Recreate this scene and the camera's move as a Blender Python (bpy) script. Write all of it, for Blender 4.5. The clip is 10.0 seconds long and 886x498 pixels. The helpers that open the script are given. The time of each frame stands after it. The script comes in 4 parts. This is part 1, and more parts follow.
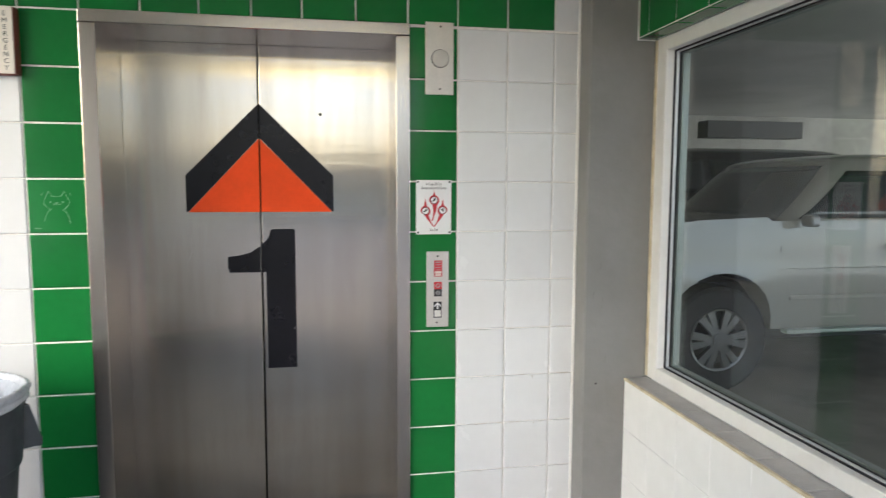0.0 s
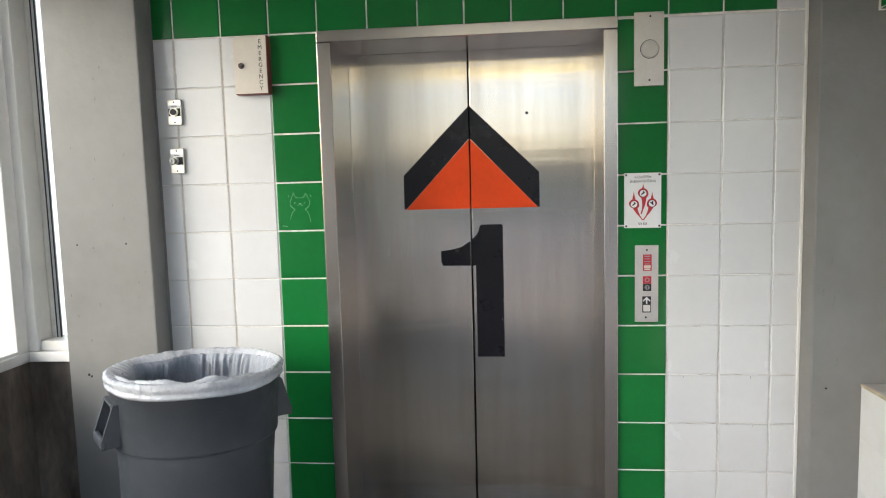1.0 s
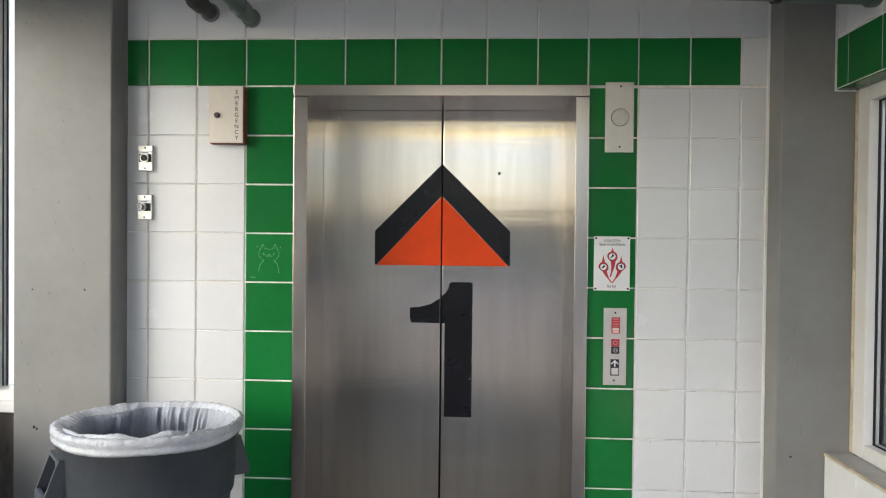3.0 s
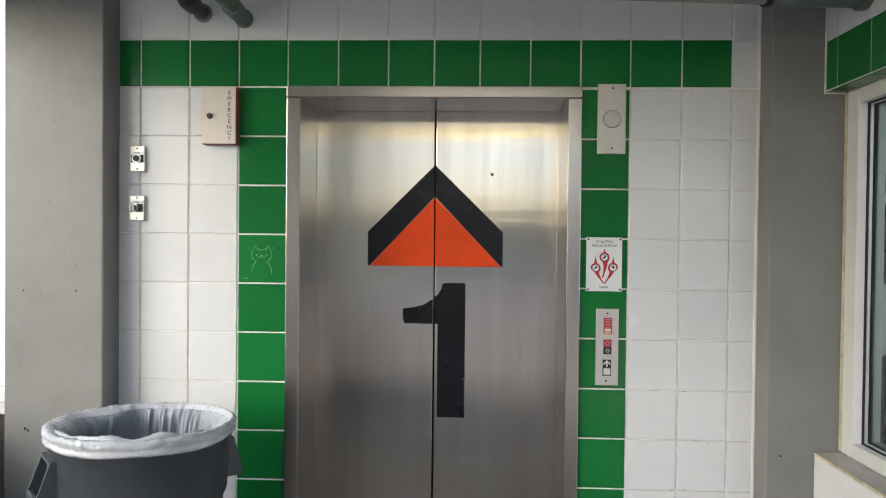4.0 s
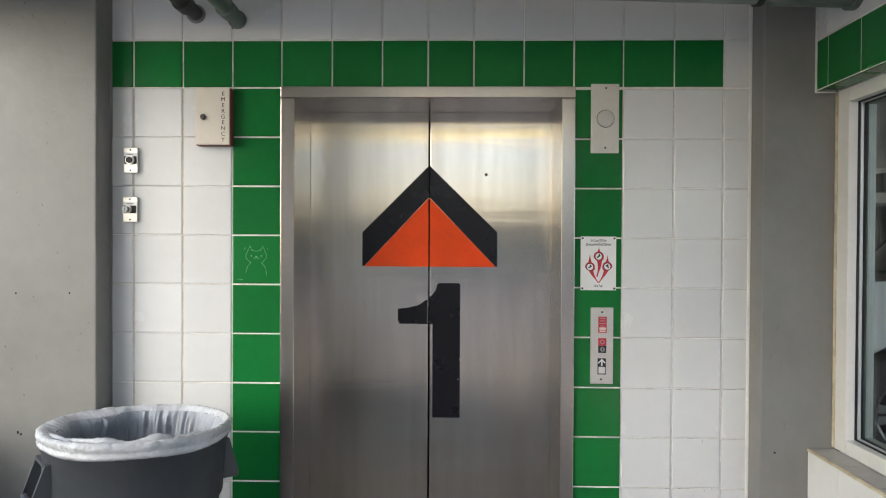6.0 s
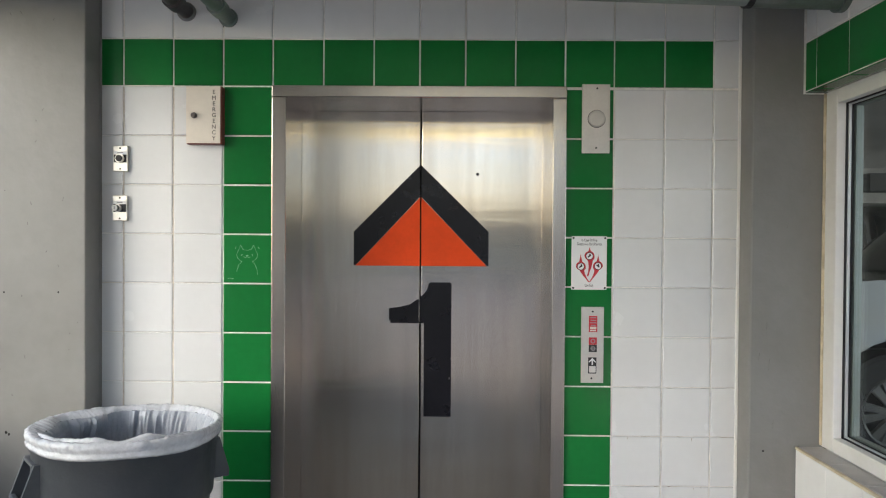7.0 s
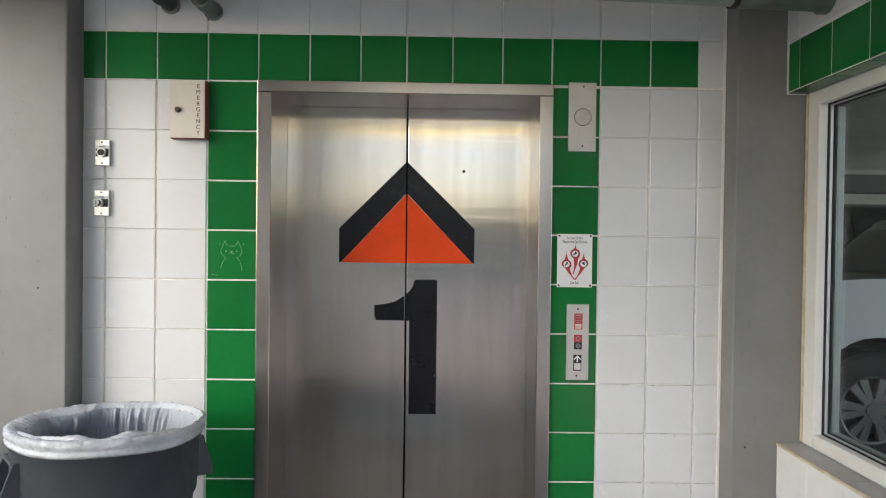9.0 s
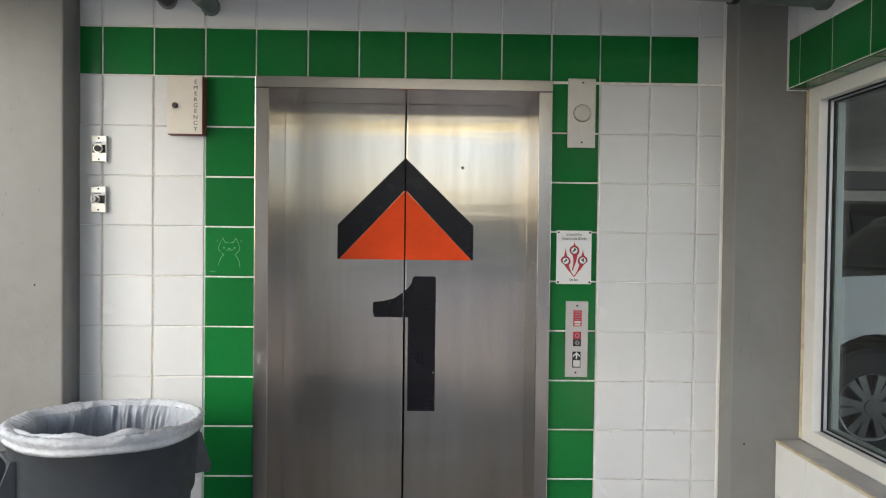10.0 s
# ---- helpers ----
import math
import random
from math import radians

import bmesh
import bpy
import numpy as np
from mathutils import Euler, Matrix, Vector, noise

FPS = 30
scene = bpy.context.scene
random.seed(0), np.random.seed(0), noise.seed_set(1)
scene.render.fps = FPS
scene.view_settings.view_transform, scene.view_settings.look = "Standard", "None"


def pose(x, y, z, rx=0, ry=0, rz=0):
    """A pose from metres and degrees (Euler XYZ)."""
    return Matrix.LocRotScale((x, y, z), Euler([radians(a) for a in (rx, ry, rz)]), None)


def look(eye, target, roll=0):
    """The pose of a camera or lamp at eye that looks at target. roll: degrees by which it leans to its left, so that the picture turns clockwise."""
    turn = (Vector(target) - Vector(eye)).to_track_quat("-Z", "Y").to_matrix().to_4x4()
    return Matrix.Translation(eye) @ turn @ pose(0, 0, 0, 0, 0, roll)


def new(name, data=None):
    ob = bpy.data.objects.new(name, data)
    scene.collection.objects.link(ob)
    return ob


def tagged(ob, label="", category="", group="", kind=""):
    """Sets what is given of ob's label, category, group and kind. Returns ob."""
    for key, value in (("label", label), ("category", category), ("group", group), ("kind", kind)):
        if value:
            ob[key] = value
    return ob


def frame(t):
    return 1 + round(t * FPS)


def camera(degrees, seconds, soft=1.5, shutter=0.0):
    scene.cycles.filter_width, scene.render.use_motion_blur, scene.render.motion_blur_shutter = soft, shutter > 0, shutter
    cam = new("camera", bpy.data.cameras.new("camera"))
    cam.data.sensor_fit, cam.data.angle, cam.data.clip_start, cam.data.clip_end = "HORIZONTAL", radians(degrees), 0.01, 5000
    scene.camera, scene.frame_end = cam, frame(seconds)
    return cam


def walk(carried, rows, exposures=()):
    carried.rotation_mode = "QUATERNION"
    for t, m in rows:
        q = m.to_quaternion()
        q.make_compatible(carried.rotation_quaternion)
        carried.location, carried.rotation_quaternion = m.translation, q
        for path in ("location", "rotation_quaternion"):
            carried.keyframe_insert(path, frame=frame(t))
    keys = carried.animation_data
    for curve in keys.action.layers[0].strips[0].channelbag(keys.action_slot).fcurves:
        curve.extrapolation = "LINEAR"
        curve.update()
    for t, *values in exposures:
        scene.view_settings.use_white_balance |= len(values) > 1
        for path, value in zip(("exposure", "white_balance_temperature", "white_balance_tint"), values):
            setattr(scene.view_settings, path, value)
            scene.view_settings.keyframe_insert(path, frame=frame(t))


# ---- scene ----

cam = camera(66.8, 10.0, soft=1.1, shutter=0.15)
PATH = [
    (0, (0.254, -2.689, 1.566), (0.607, -0.729, 1.375), 0.2),
    (0.3, (0.235, -2.72, 1.562), (0.294, -0.742, 1.316), 1.0),
    (0.5, (0.215, -2.742, 1.554), (0.103, -0.763, 1.291), 0.3),
    (0.7, (0.197, -2.752, 1.566), (0.011, -0.777, 1.331), -0.3),
    (1, (0.177, -2.755, 1.568), (-0.027, -0.775, 1.37), -1.5),
    (1.5, (0.158, -2.752, 1.559), (0.023, -0.763, 1.398), -0.6),
    (2, (0.156, -2.748, 1.562), (0.035, -0.754, 1.474), 0.0),
    (2.5, (0.143, -2.748, 1.571), (0.033, -0.751, 1.522), 0.4),
    (3, (0.146, -2.745, 1.564), (0.051, -0.747, 1.536), 0.6),
    (4.5, (0.143, -2.755, 1.571), (0.074, -0.756, 1.542), 0.6),
    (5, (0.143, -2.756, 1.56), (0.071, -0.757, 1.538), 0.6),
    (5.5, (0.137, -2.755, 1.558), (0.075, -0.756, 1.538), 0.4),
    (7, (0.128, -2.759, 1.562), (0.108, -0.759, 1.537), 0.4),
    (7.5, (0.125, -2.761, 1.559), (0.121, -0.761, 1.535), 0.4),
    (8, (0.124, -2.759, 1.565), (0.131, -0.76, 1.538), 0.5),
    (8.5, (0.122, -2.757, 1.557), (0.141, -0.758, 1.533), 0.6),
    (9, (0.113, -2.755, 1.556), (0.145, -0.755, 1.527), 0.7),
    (9.5, (0.113, -2.749, 1.564), (0.148, -0.749, 1.524), 0.7),
    (10, (0.11, -2.745, 1.556), (0.148, -0.745, 1.517), 0.7),
]
EXPOSURE = [(0.0, 1.72, 5860, 15), (0.3, 1.62, 5860, 15), (0.7, 1.57, 5860, 15), (1.5, 1.52, 5860, 15), (2.5, 1.47, 5860, 15), (4.5, 1.42, 5860, 15), (10.0, 1.38, 5860, 15)]
walk(cam, [(t, look(eye, target, roll)) for t, eye, target, roll in PATH], EXPOSURE)

# ---- world, sun, large lights ----
world = bpy.data.worlds.new("sky")
scene.world = world
world.use_nodes = True
wn = world.node_tree.nodes
sky = wn.new("ShaderNodeTexSky")
sky.sky_type, sky.sun_disc = "NISHITA", False
sky.sun_elevation, sky.sun_rotation = radians(26), radians(231)
sky.dust_density, sky.air_density = 3.0, 1.0
world.node_tree.links.new(sky.outputs[0], wn["Background"].inputs[0])
wn["Background"].inputs[1].default_value = 0.15
sun_data = bpy.data.lights.new("sun", "SUN")
sun_data.energy, sun_data.angle, sun_data.color = 0.32, radians(35), (1.0, 0.98, 0.95)
sun = new("sun", sun_data)
sun.matrix_world = look((-6.7, -5.4, 4.1), (0, 0, 0))


def area_lamp(name, eye, target, sx, sz, watts, color=(1.0, 0.968, 0.91)):
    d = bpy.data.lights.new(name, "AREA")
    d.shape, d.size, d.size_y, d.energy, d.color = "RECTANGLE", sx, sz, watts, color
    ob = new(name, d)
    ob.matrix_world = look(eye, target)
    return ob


FLOOR, CEIL = -0.01, 2.95
area_lamp("window_daylight", (-2.17, -2.15, 1.82), (0, -2.15, 2.6), 2.3, 1.6, 3.8)
# Unseen lamps added at the garage's open sides to brighten cars and floor.
area_lamp("garage_fill", (9.0, -4.38, 1.5), (9.0, 4, 1.5), 9.0, 2.3, 32)
area_lamp("garage_fill", (15.9, 3.5, 1.5), (0, 3.5, 1.5), 11.0, 2.3, 125)

# ---- materials ----


def mat(name, color, rough=0.5, metal=0.0, vary=0.08, scale=6.0, bump=0.0, bump_scale=60.0, rand=0.0, stain=None, stain_scale=1.5,
        stain_amount=0.0, stretch=(1, 1, 1), rough_vary=0.0, coat=0.0, spec=0.5, aniso=0.0, relief=0.004):
    """A surface with large and fine variation of colour, roughness and relief."""
    m = bpy.data.materials.new(name)
    m.use_nodes = True
    n, l = m.node_tree.nodes, m.node_tree.links
    b = n["Principled BSDF"]
    b.inputs["Metallic"].default_value = metal
    b.inputs["Roughness"].default_value = rough
    b.inputs["Coat Weight"].default_value = coat
    b.inputs["Specular IOR Level"].default_value = spec
    b.inputs["Anisotropic"].default_value = aniso
    if aniso:
        tangent = n.new("ShaderNodeCombineXYZ")
        tangent.inputs[0].default_value = tangent.inputs[1].default_value = 0.7
        l.new(tangent.outputs[0], b.inputs["Tangent"])
    geo = n.new("ShaderNodeNewGeometry")
    mp = n.new("ShaderNodeMapping")
    mp.inputs["Scale"].default_value = stretch
    l.new(geo.outputs["Position"], mp.inputs["Vector"])

    def noise_at(s, detail=4.0):
        t = n.new("ShaderNodeTexNoise")
        t.inputs["Scale"].default_value, t.inputs["Detail"].default_value = s, detail
        l.new(mp.outputs[0], t.inputs["Vector"])
        return t.outputs["Fac"]

    def ramp(source, a, z, lo, hi):
        r = n.new("ShaderNodeMapRange")
        r.inputs["From Min"].default_value, r.inputs["From Max"].default_value = a, z
        r.inputs["To Min"].default_value, r.inputs["To Max"].default_value = lo, hi
        l.new(source, r.inputs["Value"])
        return r.outputs["Result"]

    def times(a, b2):
        x = n.new("ShaderNodeMath")
        x.operation = "MULTIPLY"
        l.new(a, x.inputs[0]), l.new(b2, x.inputs[1])
        return x.outputs[0]

    value = times(ramp(noise_at(scale), 0.3, 0.7, 1 - vary, 1 + vary), ramp(noise_at(scale * 9, 6), 0.3, 0.7, 1 - vary * 0.6, 1 + vary * 0.6))
    if rand:
        info = n.new("ShaderNodeObjectInfo")
        value = times(value, ramp(info.outputs["Random"], 0, 1, 1 - rand, 1 + rand))
    mix = n.new("ShaderNodeMix")
    mix.data_type, mix.blend_type = "RGBA", "MULTIPLY"
    mix.inputs["Factor"].default_value = 1.0
    mix.inputs["A"].default_value = (*color, 1)
    l.new(value, mix.inputs["B"])
    out = mix.outputs["Result"]
    if stain:
        st = n.new("ShaderNodeMix")
        st.data_type = "RGBA"
        l.new(ramp(noise_at(stain_scale, 8), 0.48, 0.72, 0.0, stain_amount), st.inputs["Factor"])
        l.new(out, st.inputs["A"])
        st.inputs["B"].default_value = (*stain, 1)
        out = st.outputs["Result"]
    l.new(out, b.inputs["Base Color"])
    if rough_vary:
        l.new(ramp(noise_at(scale * 2.3, 5), 0.3, 0.7, max(0.02, rough - rough_vary), rough + rough_vary), b.inputs["Roughness"])
    if bump:
        bp = n.new("ShaderNodeBump")
        bp.inputs["Strength"].default_value, bp.inputs["Distance"].default_value = bump, relief
        l.new(noise_at(bump_scale, 5), bp.inputs["Height"])
        l.new(bp.outputs[0], b.inputs["Normal"])
    return m


def glass_mat(name, tint, ior=1.5):
    """A flat pane: clear with a tint, and mirror gloss by Fresnel."""
    m = bpy.data.materials.new(name)
    m.use_nodes = True
    n, l = m.node_tree.nodes, m.node_tree.links
    n.remove(n["Principled BSDF"])
    tr, gl, mx, lw, pw, ad = (n.new(k) for k in ("ShaderNodeBsdfTransparent", "ShaderNodeBsdfGlossy", "ShaderNodeMixShader", "ShaderNodeLayerWeight", "ShaderNodeMath", "ShaderNodeMath"))
    tr.inputs["Color"].default_value = (*tint, 1)
    gl.inputs["Roughness"].default_value = 0.0
    base = ((ior - 1) / (ior + 1)) ** 2
    lw.inputs["Blend"].default_value = 0.5
    pw.operation, ad.operation = "POWER", "MULTIPLY_ADD"
    pw.inputs[1].default_value = 5.0
    ad.inputs[1].default_value, ad.inputs[2].default_value = 1 - base, base
    l.new(lw.outputs["Facing"], pw.inputs[0]), l.new(pw.outputs[0], ad.inputs[0]), l.new(ad.outputs[0], mx.inputs[0])
    l.new(tr.outputs[0], mx.inputs[1]), l.new(gl.outputs[0], mx.inputs[2])
    l.new(mx.outputs[0], n["Material Output"].inputs[0])
    return m


WHITE_TILE = mat("white_glazed_tile", (0.700, 0.706, 0.712), 0.22, vary=0.02, scale=3, bump=0.05, bump_scale=9, rand=0.035, rough_vary=0.06,
                 stain=(0.48, 0.44, 0.38), stain_scale=2.5, stain_amount=0.10)
GREEN_TILE = mat("green_glazed_tile", (0.012, 0.150, 0.032), 0.13, vary=0.05, scale=4, bump=0.05, bump_scale=8, rand=0.10, rough_vary=0.04, spec=0.3)
GROUT_DIRTY = mat("dirty_grout", (0.56, 0.51, 0.44), 0.85, vary=0.22, scale=9, bump=0.4, bump_scale=220, stain=(0.55, 0.50, 0.43), stain_scale=6, stain_amount=0.6)
GROUT = mat("grout", (0.82, 0.80, 0.76), 0.85, vary=0.18, scale=5, bump=0.4, bump_scale=220, stain=(0.42, 0.36, 0.29), stain_scale=3.5, stain_amount=0.55)
STEEL = mat("brushed_stainless_steel", (0.525, 0.49, 0.43), 0.17, metal=1.0, vary=0.045, scale=3.0, stretch=(6, 6, 0.35), bump=0.035, bump_scale=0.9, rough_vary=0.02,
            stain=(0.33, 0.28, 0.225), stain_scale=0.9, stain_amount=0.5, aniso=0.95)


def dent_sheet(material, strength):
    """Rolled sheet is never quite flat: long low waves that lie across the upright grain."""
    n, l = material.node_tree.nodes, material.node_tree.links
    b = n["Principled BSDF"]
    geo, mp, ns, bp = (n.new(k) for k in ("ShaderNodeNewGeometry", "ShaderNodeMapping", "ShaderNodeTexNoise", "ShaderNodeBump"))
    mp.inputs["Scale"].default_value = (1.3, 1.0, 13.0)
    ns.inputs["Scale"].default_value, ns.inputs["Detail"].default_value = 1.0, 2.0
    bp.inputs["Strength"].default_value, bp.inputs["Distance"].default_value = strength, 0.004
    l.new(geo.outputs["Position"], mp.inputs["Vector"]), l.new(mp.outputs[0], ns.inputs["Vector"]), l.new(ns.outputs["Fac"], bp.inputs["Height"])
    for link in list(b.inputs["Normal"].links):
        l.new(link.from_socket, bp.inputs["Normal"])
    l.new(bp.outputs[0], b.inputs["Normal"])


dent_sheet(STEEL, 0.10)
SILL_STEEL = mat("worn_threshold_steel", (0.17, 0.16, 0.145), 0.5, metal=1.0, vary=0.15, scale=14, rough_vary=0.1)
FRAME_STEEL = mat("satin_stainless_steel", (0.52, 0.49, 0.45), 0.22, metal=1.0, vary=0.05, scale=9, stretch=(1, 1, 0.1))
PLATE_STEEL = mat("plate_steel", (0.66, 0.63, 0.58), 0.40, metal=1.0, vary=0.05, scale=12, rough_vary=0.08)
BLACK_PAINT = mat("black_paint", (0.005, 0.005, 0.007), 0.30, vary=0.3, scale=5, bump=0.02, bump_scale=25, rough_vary=0.05, spec=0.25)
ORANGE_PAINT = mat("orange_paint", (0.80, 0.075, 0.010), 0.6, vary=0.05, scale=7, bump=0.05, bump_scale=60, stain=(0.5, 0.06, 0.015), stain_scale=6, stain_amount=0.3, spec=0.2)
GAP_BLACK = mat("gap_shade_black", (0.008, 0.008, 0.008), 0.7, vary=0.1)
CONCRETE_PAINT = mat("grey_painted_concrete", (0.23, 0.226, 0.217), 0.6, vary=0.05, scale=2.5, bump=0.35, bump_scale=40, rough_vary=0.08,
                     stain=(0.17, 0.16, 0.145), stain_scale=3.2, stain_amount=0.30)
BROWN_WALL = mat("stained_concrete", (0.19, 0.16, 0.13), 0.75, vary=0.35, scale=5, stretch=(1, 1, 0.35), bump=0.5, bump_scale=35,
                 stain=(0.03, 0.024, 0.019), stain_scale=4.0, stain_amount=0.9)
CONCRETE = mat("raw_concrete", (0.33, 0.32, 0.30), 0.8, vary=0.1, scale=1.2, bump=0.4, bump_scale=30, stain=(0.18, 0.17, 0.155), stain_scale=0.8, stain_amount=0.5)
CEILING_PAINT = mat("pale_ceiling_paint", (0.62, 0.605, 0.57), 0.8, vary=0.06, scale=1.2, bump=0.3, bump_scale=30, stain=(0.40, 0.38, 0.34), stain_scale=0.8, stain_amount=0.5)
FLOOR_MAT = mat("worn_concrete_floor", (0.205, 0.188, 0.163), 0.55, vary=0.12, scale=1.5, bump=0.2, bump_scale=50, stain=(0.06, 0.057, 0.053), stain_scale=1.1, stain_amount=0.6, rough_vary=0.12)
ASPHALT = mat("pale_concrete_apron", (0.265, 0.248, 0.222), 0.85, vary=0.15, scale=2, bump=0.6, bump_scale=90)
WHITE_WALL = mat("white_wall_paint", (0.82, 0.815, 0.80), 0.5, vary=0.03, scale=2, bump=0.12, bump_scale=50, stain=(0.55, 0.52, 0.47), stain_scale=3, stain_amount=0.15)
SILL_TILE = mat("grey_sill_tile", (0.42, 0.41, 0.40), 0.4, vary=0.07, scale=14, rand=0.06, bump=0.15, bump_scale=60, stain=(0.28, 0.26, 0.24), stain_scale=6, stain_amount=0.4)
WHITE_FRAME = mat("white_coated_frame", (0.80, 0.79, 0.76), 0.38, vary=0.03, scale=5, stain=(0.42, 0.36, 0.27), stain_scale=5, stain_amount=0.22, rough_vary=0.08)
CAULK = mat("yellowed_caulk", (0.62, 0.54, 0.38), 0.6, vary=0.12, scale=18, bump=0.5, bump_scale=90, stain=(0.30, 0.22, 0.12), stain_scale=14, stain_amount=0.6)
GASKET = mat("black_gasket", (0.012, 0.012, 0.015), 0.5, vary=0.1)
ALU = mat("grey_aluminium", (0.34, 0.37, 0.345), 0.4, metal=0.5, vary=0.05, scale=10)
GLASS = glass_mat("window_glass", (0.86, 0.90, 0.88))
PATCHY_WALL = mat("patchy_whitewashed_concrete", (0.50, 0.48, 0.43), 0.85, vary=0.15, scale=0.9, bump=0.3, bump_scale=20, stain=(0.20, 0.19, 0.17), stain_scale=0.55, stain_amount=0.8)
CAR_GLASS = mat("tinted_car_glass", (0.03, 0.036, 0.038), 0.14, vary=0.02, spec=0.8)
SCREEN_GLASS = mat("grey_windscreen_glass", (0.075, 0.08, 0.08), 0.10, vary=0.05, scale=2, spec=0.9, coat=0.5)
CAN_PLASTIC = mat("grey_bin_plastic", (0.058, 0.066, 0.076), 0.48, vary=0.06, scale=8, bump=0.15, bump_scale=160, rough_vary=0.08, stain=(0.10, 0.105, 0.11), stain_scale=11, stain_amount=0.25)
RIM_STRIP = mat("pale_glazing_strip", (0.58, 0.61, 0.62), 0.32, metal=0.4, vary=0.05)
LINER = mat("white_bin_liner", (0.52, 0.54, 0.57), 0.24, vary=0.13, scale=9, bump=1.0, bump_scale=34, spec=0.5, relief=0.006)
# Darker copy of LINER: the shade inside the bin is in its colour.
LINER_IN = mat("shaded_bin_liner", (0.34, 0.365, 0.41), 0.4, vary=0.10, scale=9, bump=0.8, bump_scale=26, relief=0.010)
BOX_CREAM = mat("cream_enamel", (0.72, 0.66, 0.58), 0.4, vary=0.03, scale=9, rough_vary=0.06, stain=(0.5, 0.42, 0.33), stain_scale=8, stain_amount=0.25)
BOX_RED = mat("red_brown_enamel", (0.20, 0.045, 0.030), 0.45, vary=0.1, scale=12)
INK = mat("black_ink", (0.015, 0.015, 0.015), 0.6, vary=0.1)
SIGN_WHITE = mat("white_sign_plastic", (0.80, 0.80, 0.80), 0.35, vary=0.02, scale=9)
SIGN_RED = mat("red_sign_print", (0.52, 0.025, 0.035), 0.4, vary=0.05, scale=20)
LABEL_RED = mat("red_label", (0.50, 0.02, 0.03), 0.45, vary=0.08, scale=30)
GREY_INK = mat("grey_ink", (0.34, 0.33, 0.33), 0.5, vary=0.08, scale=40)
LENS_GREY = mat("frosted_lens", (0.56, 0.54, 0.49), 0.35, vary=0.05, scale=20)
BUTTON_WHITE = mat("translucent_button", (0.72, 0.70, 0.66), 0.3, vary=0.03, scale=20)
PIPE_GREEN = mat("green_grey_painted_pipe", (0.13, 0.165, 0.145), 0.45, vary=0.15, scale=12, bump=0.2, bump_scale=80, stain=(0.26, 0.27, 0.26), stain_scale=9, stain_amount=0.5)
PIPE_DARK = mat("dark_iron_pipe", (0.055, 0.05, 0.05), 0.5, vary=0.2, scale=14, bump=0.3, bump_scale=70, stain=(0.16, 0.10, 0.08), stain_scale=10, stain_amount=0.5)
PIPE_GALV = mat("galvanised_pipe", (0.36, 0.40, 0.38), 0.45, metal=0.35, vary=0.12, scale=14, bump=0.15, bump_scale=60, stain=(0.20, 0.22, 0.21), stain_scale=7, stain_amount=0.5)
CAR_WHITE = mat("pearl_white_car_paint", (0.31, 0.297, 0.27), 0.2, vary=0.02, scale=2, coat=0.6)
CAR_BLACK = mat("black_car_paint", (0.012, 0.013, 0.015), 0.2, vary=0.05, scale=2, coat=0.6)
TYRE = mat("tyre_rubber", (0.012, 0.012, 0.013), 0.8, vary=0.15, scale=20)
RIM = mat("alloy_rim", (0.27, 0.27, 0.27), 0.40, metal=0.7, vary=0.06, scale=14)
WHEEL_RIM = mat("dull_alloy_wheel", (0.15, 0.148, 0.14), 0.30, metal=0.75, vary=0.1, scale=14)
TRIM_BLACK = mat("black_car_trim", (0.02, 0.02, 0.022), 0.6, vary=0.1, scale=20)
LAMP_GLASS = mat("headlamp_lens", (0.62, 0.64, 0.66), 0.1, vary=0.1, scale=20, spec=0.8)
YELLOW_PAINT = mat("cream_yellow_paint", (0.75, 0.62, 0.30), 0.5, vary=0.08, scale=5)
BRICK_FAR = mat("far_red_brick", (0.62, 0.42, 0.34), 0.85, vary=0.15, scale=2)
PLASTER_FAR = mat("far_pale_render", (0.78, 0.68, 0.53), 0.85, vary=0.08, scale=1)
DUCT_GREY = mat("dark_grey_duct_paint", (0.11, 0.108, 0.10), 0.55, vary=0.08, scale=4)
SCRATCH = mat("scratched_glaze", (0.30, 0.46, 0.32), 0.7, vary=0.2, scale=60)
MARK = mat("dark_rub_mark", (0.13, 0.125, 0.118), 0.7, vary=0.3, scale=60)
MARK_PALE = mat("pale_scratch", (0.20, 0.195, 0.185), 0.7, vary=0.3, scale=60)
DIRT = mat("joint_dirt", (0.40, 0.36, 0.31), 0.9, vary=0.4, scale=40)
SOCKET = mat("dark_hole", (0.02, 0.018, 0.016), 0.9, vary=0.3, scale=60)

# ---- mesh helpers ----


def empty(name, x=0, y=0, z=0):
    ob = new(name)
    ob.location = (x, y, z)
    return ob


def link_mesh(name, bm, material, parent=None, label="", smooth=False):
    me = bpy.data.meshes.new(name)
    bmesh.ops.recalc_face_normals(bm, faces=bm.faces)
    bm.to_mesh(me)
    bm.free()
    if smooth:
        me.shade_smooth()
    me.materials.append(material)
    ob = new(name, me)
    if parent is not None:
        ob.parent = parent
        ob.matrix_parent_inverse = Matrix.Translation(parent.matrix_basis.translation).inverted() if parent.parent is None else Matrix.Identity(4)
    if label:
        tagged(ob, label)
    return ob


def part(name, bm, material, parent, label="", smooth=False):
    """One mesh under a thing or a part; the mesh is in world places."""
    ob = link_mesh(name, bm, material, None, label, smooth)
    ob.parent = parent
    at = Vector((0, 0, 0))
    p = parent
    while p is not None:
        at += p.matrix_basis.translation + p.matrix_parent_inverse.translation
        p = p.parent
    ob.matrix_parent_inverse = Matrix.Translation(-at)
    return ob


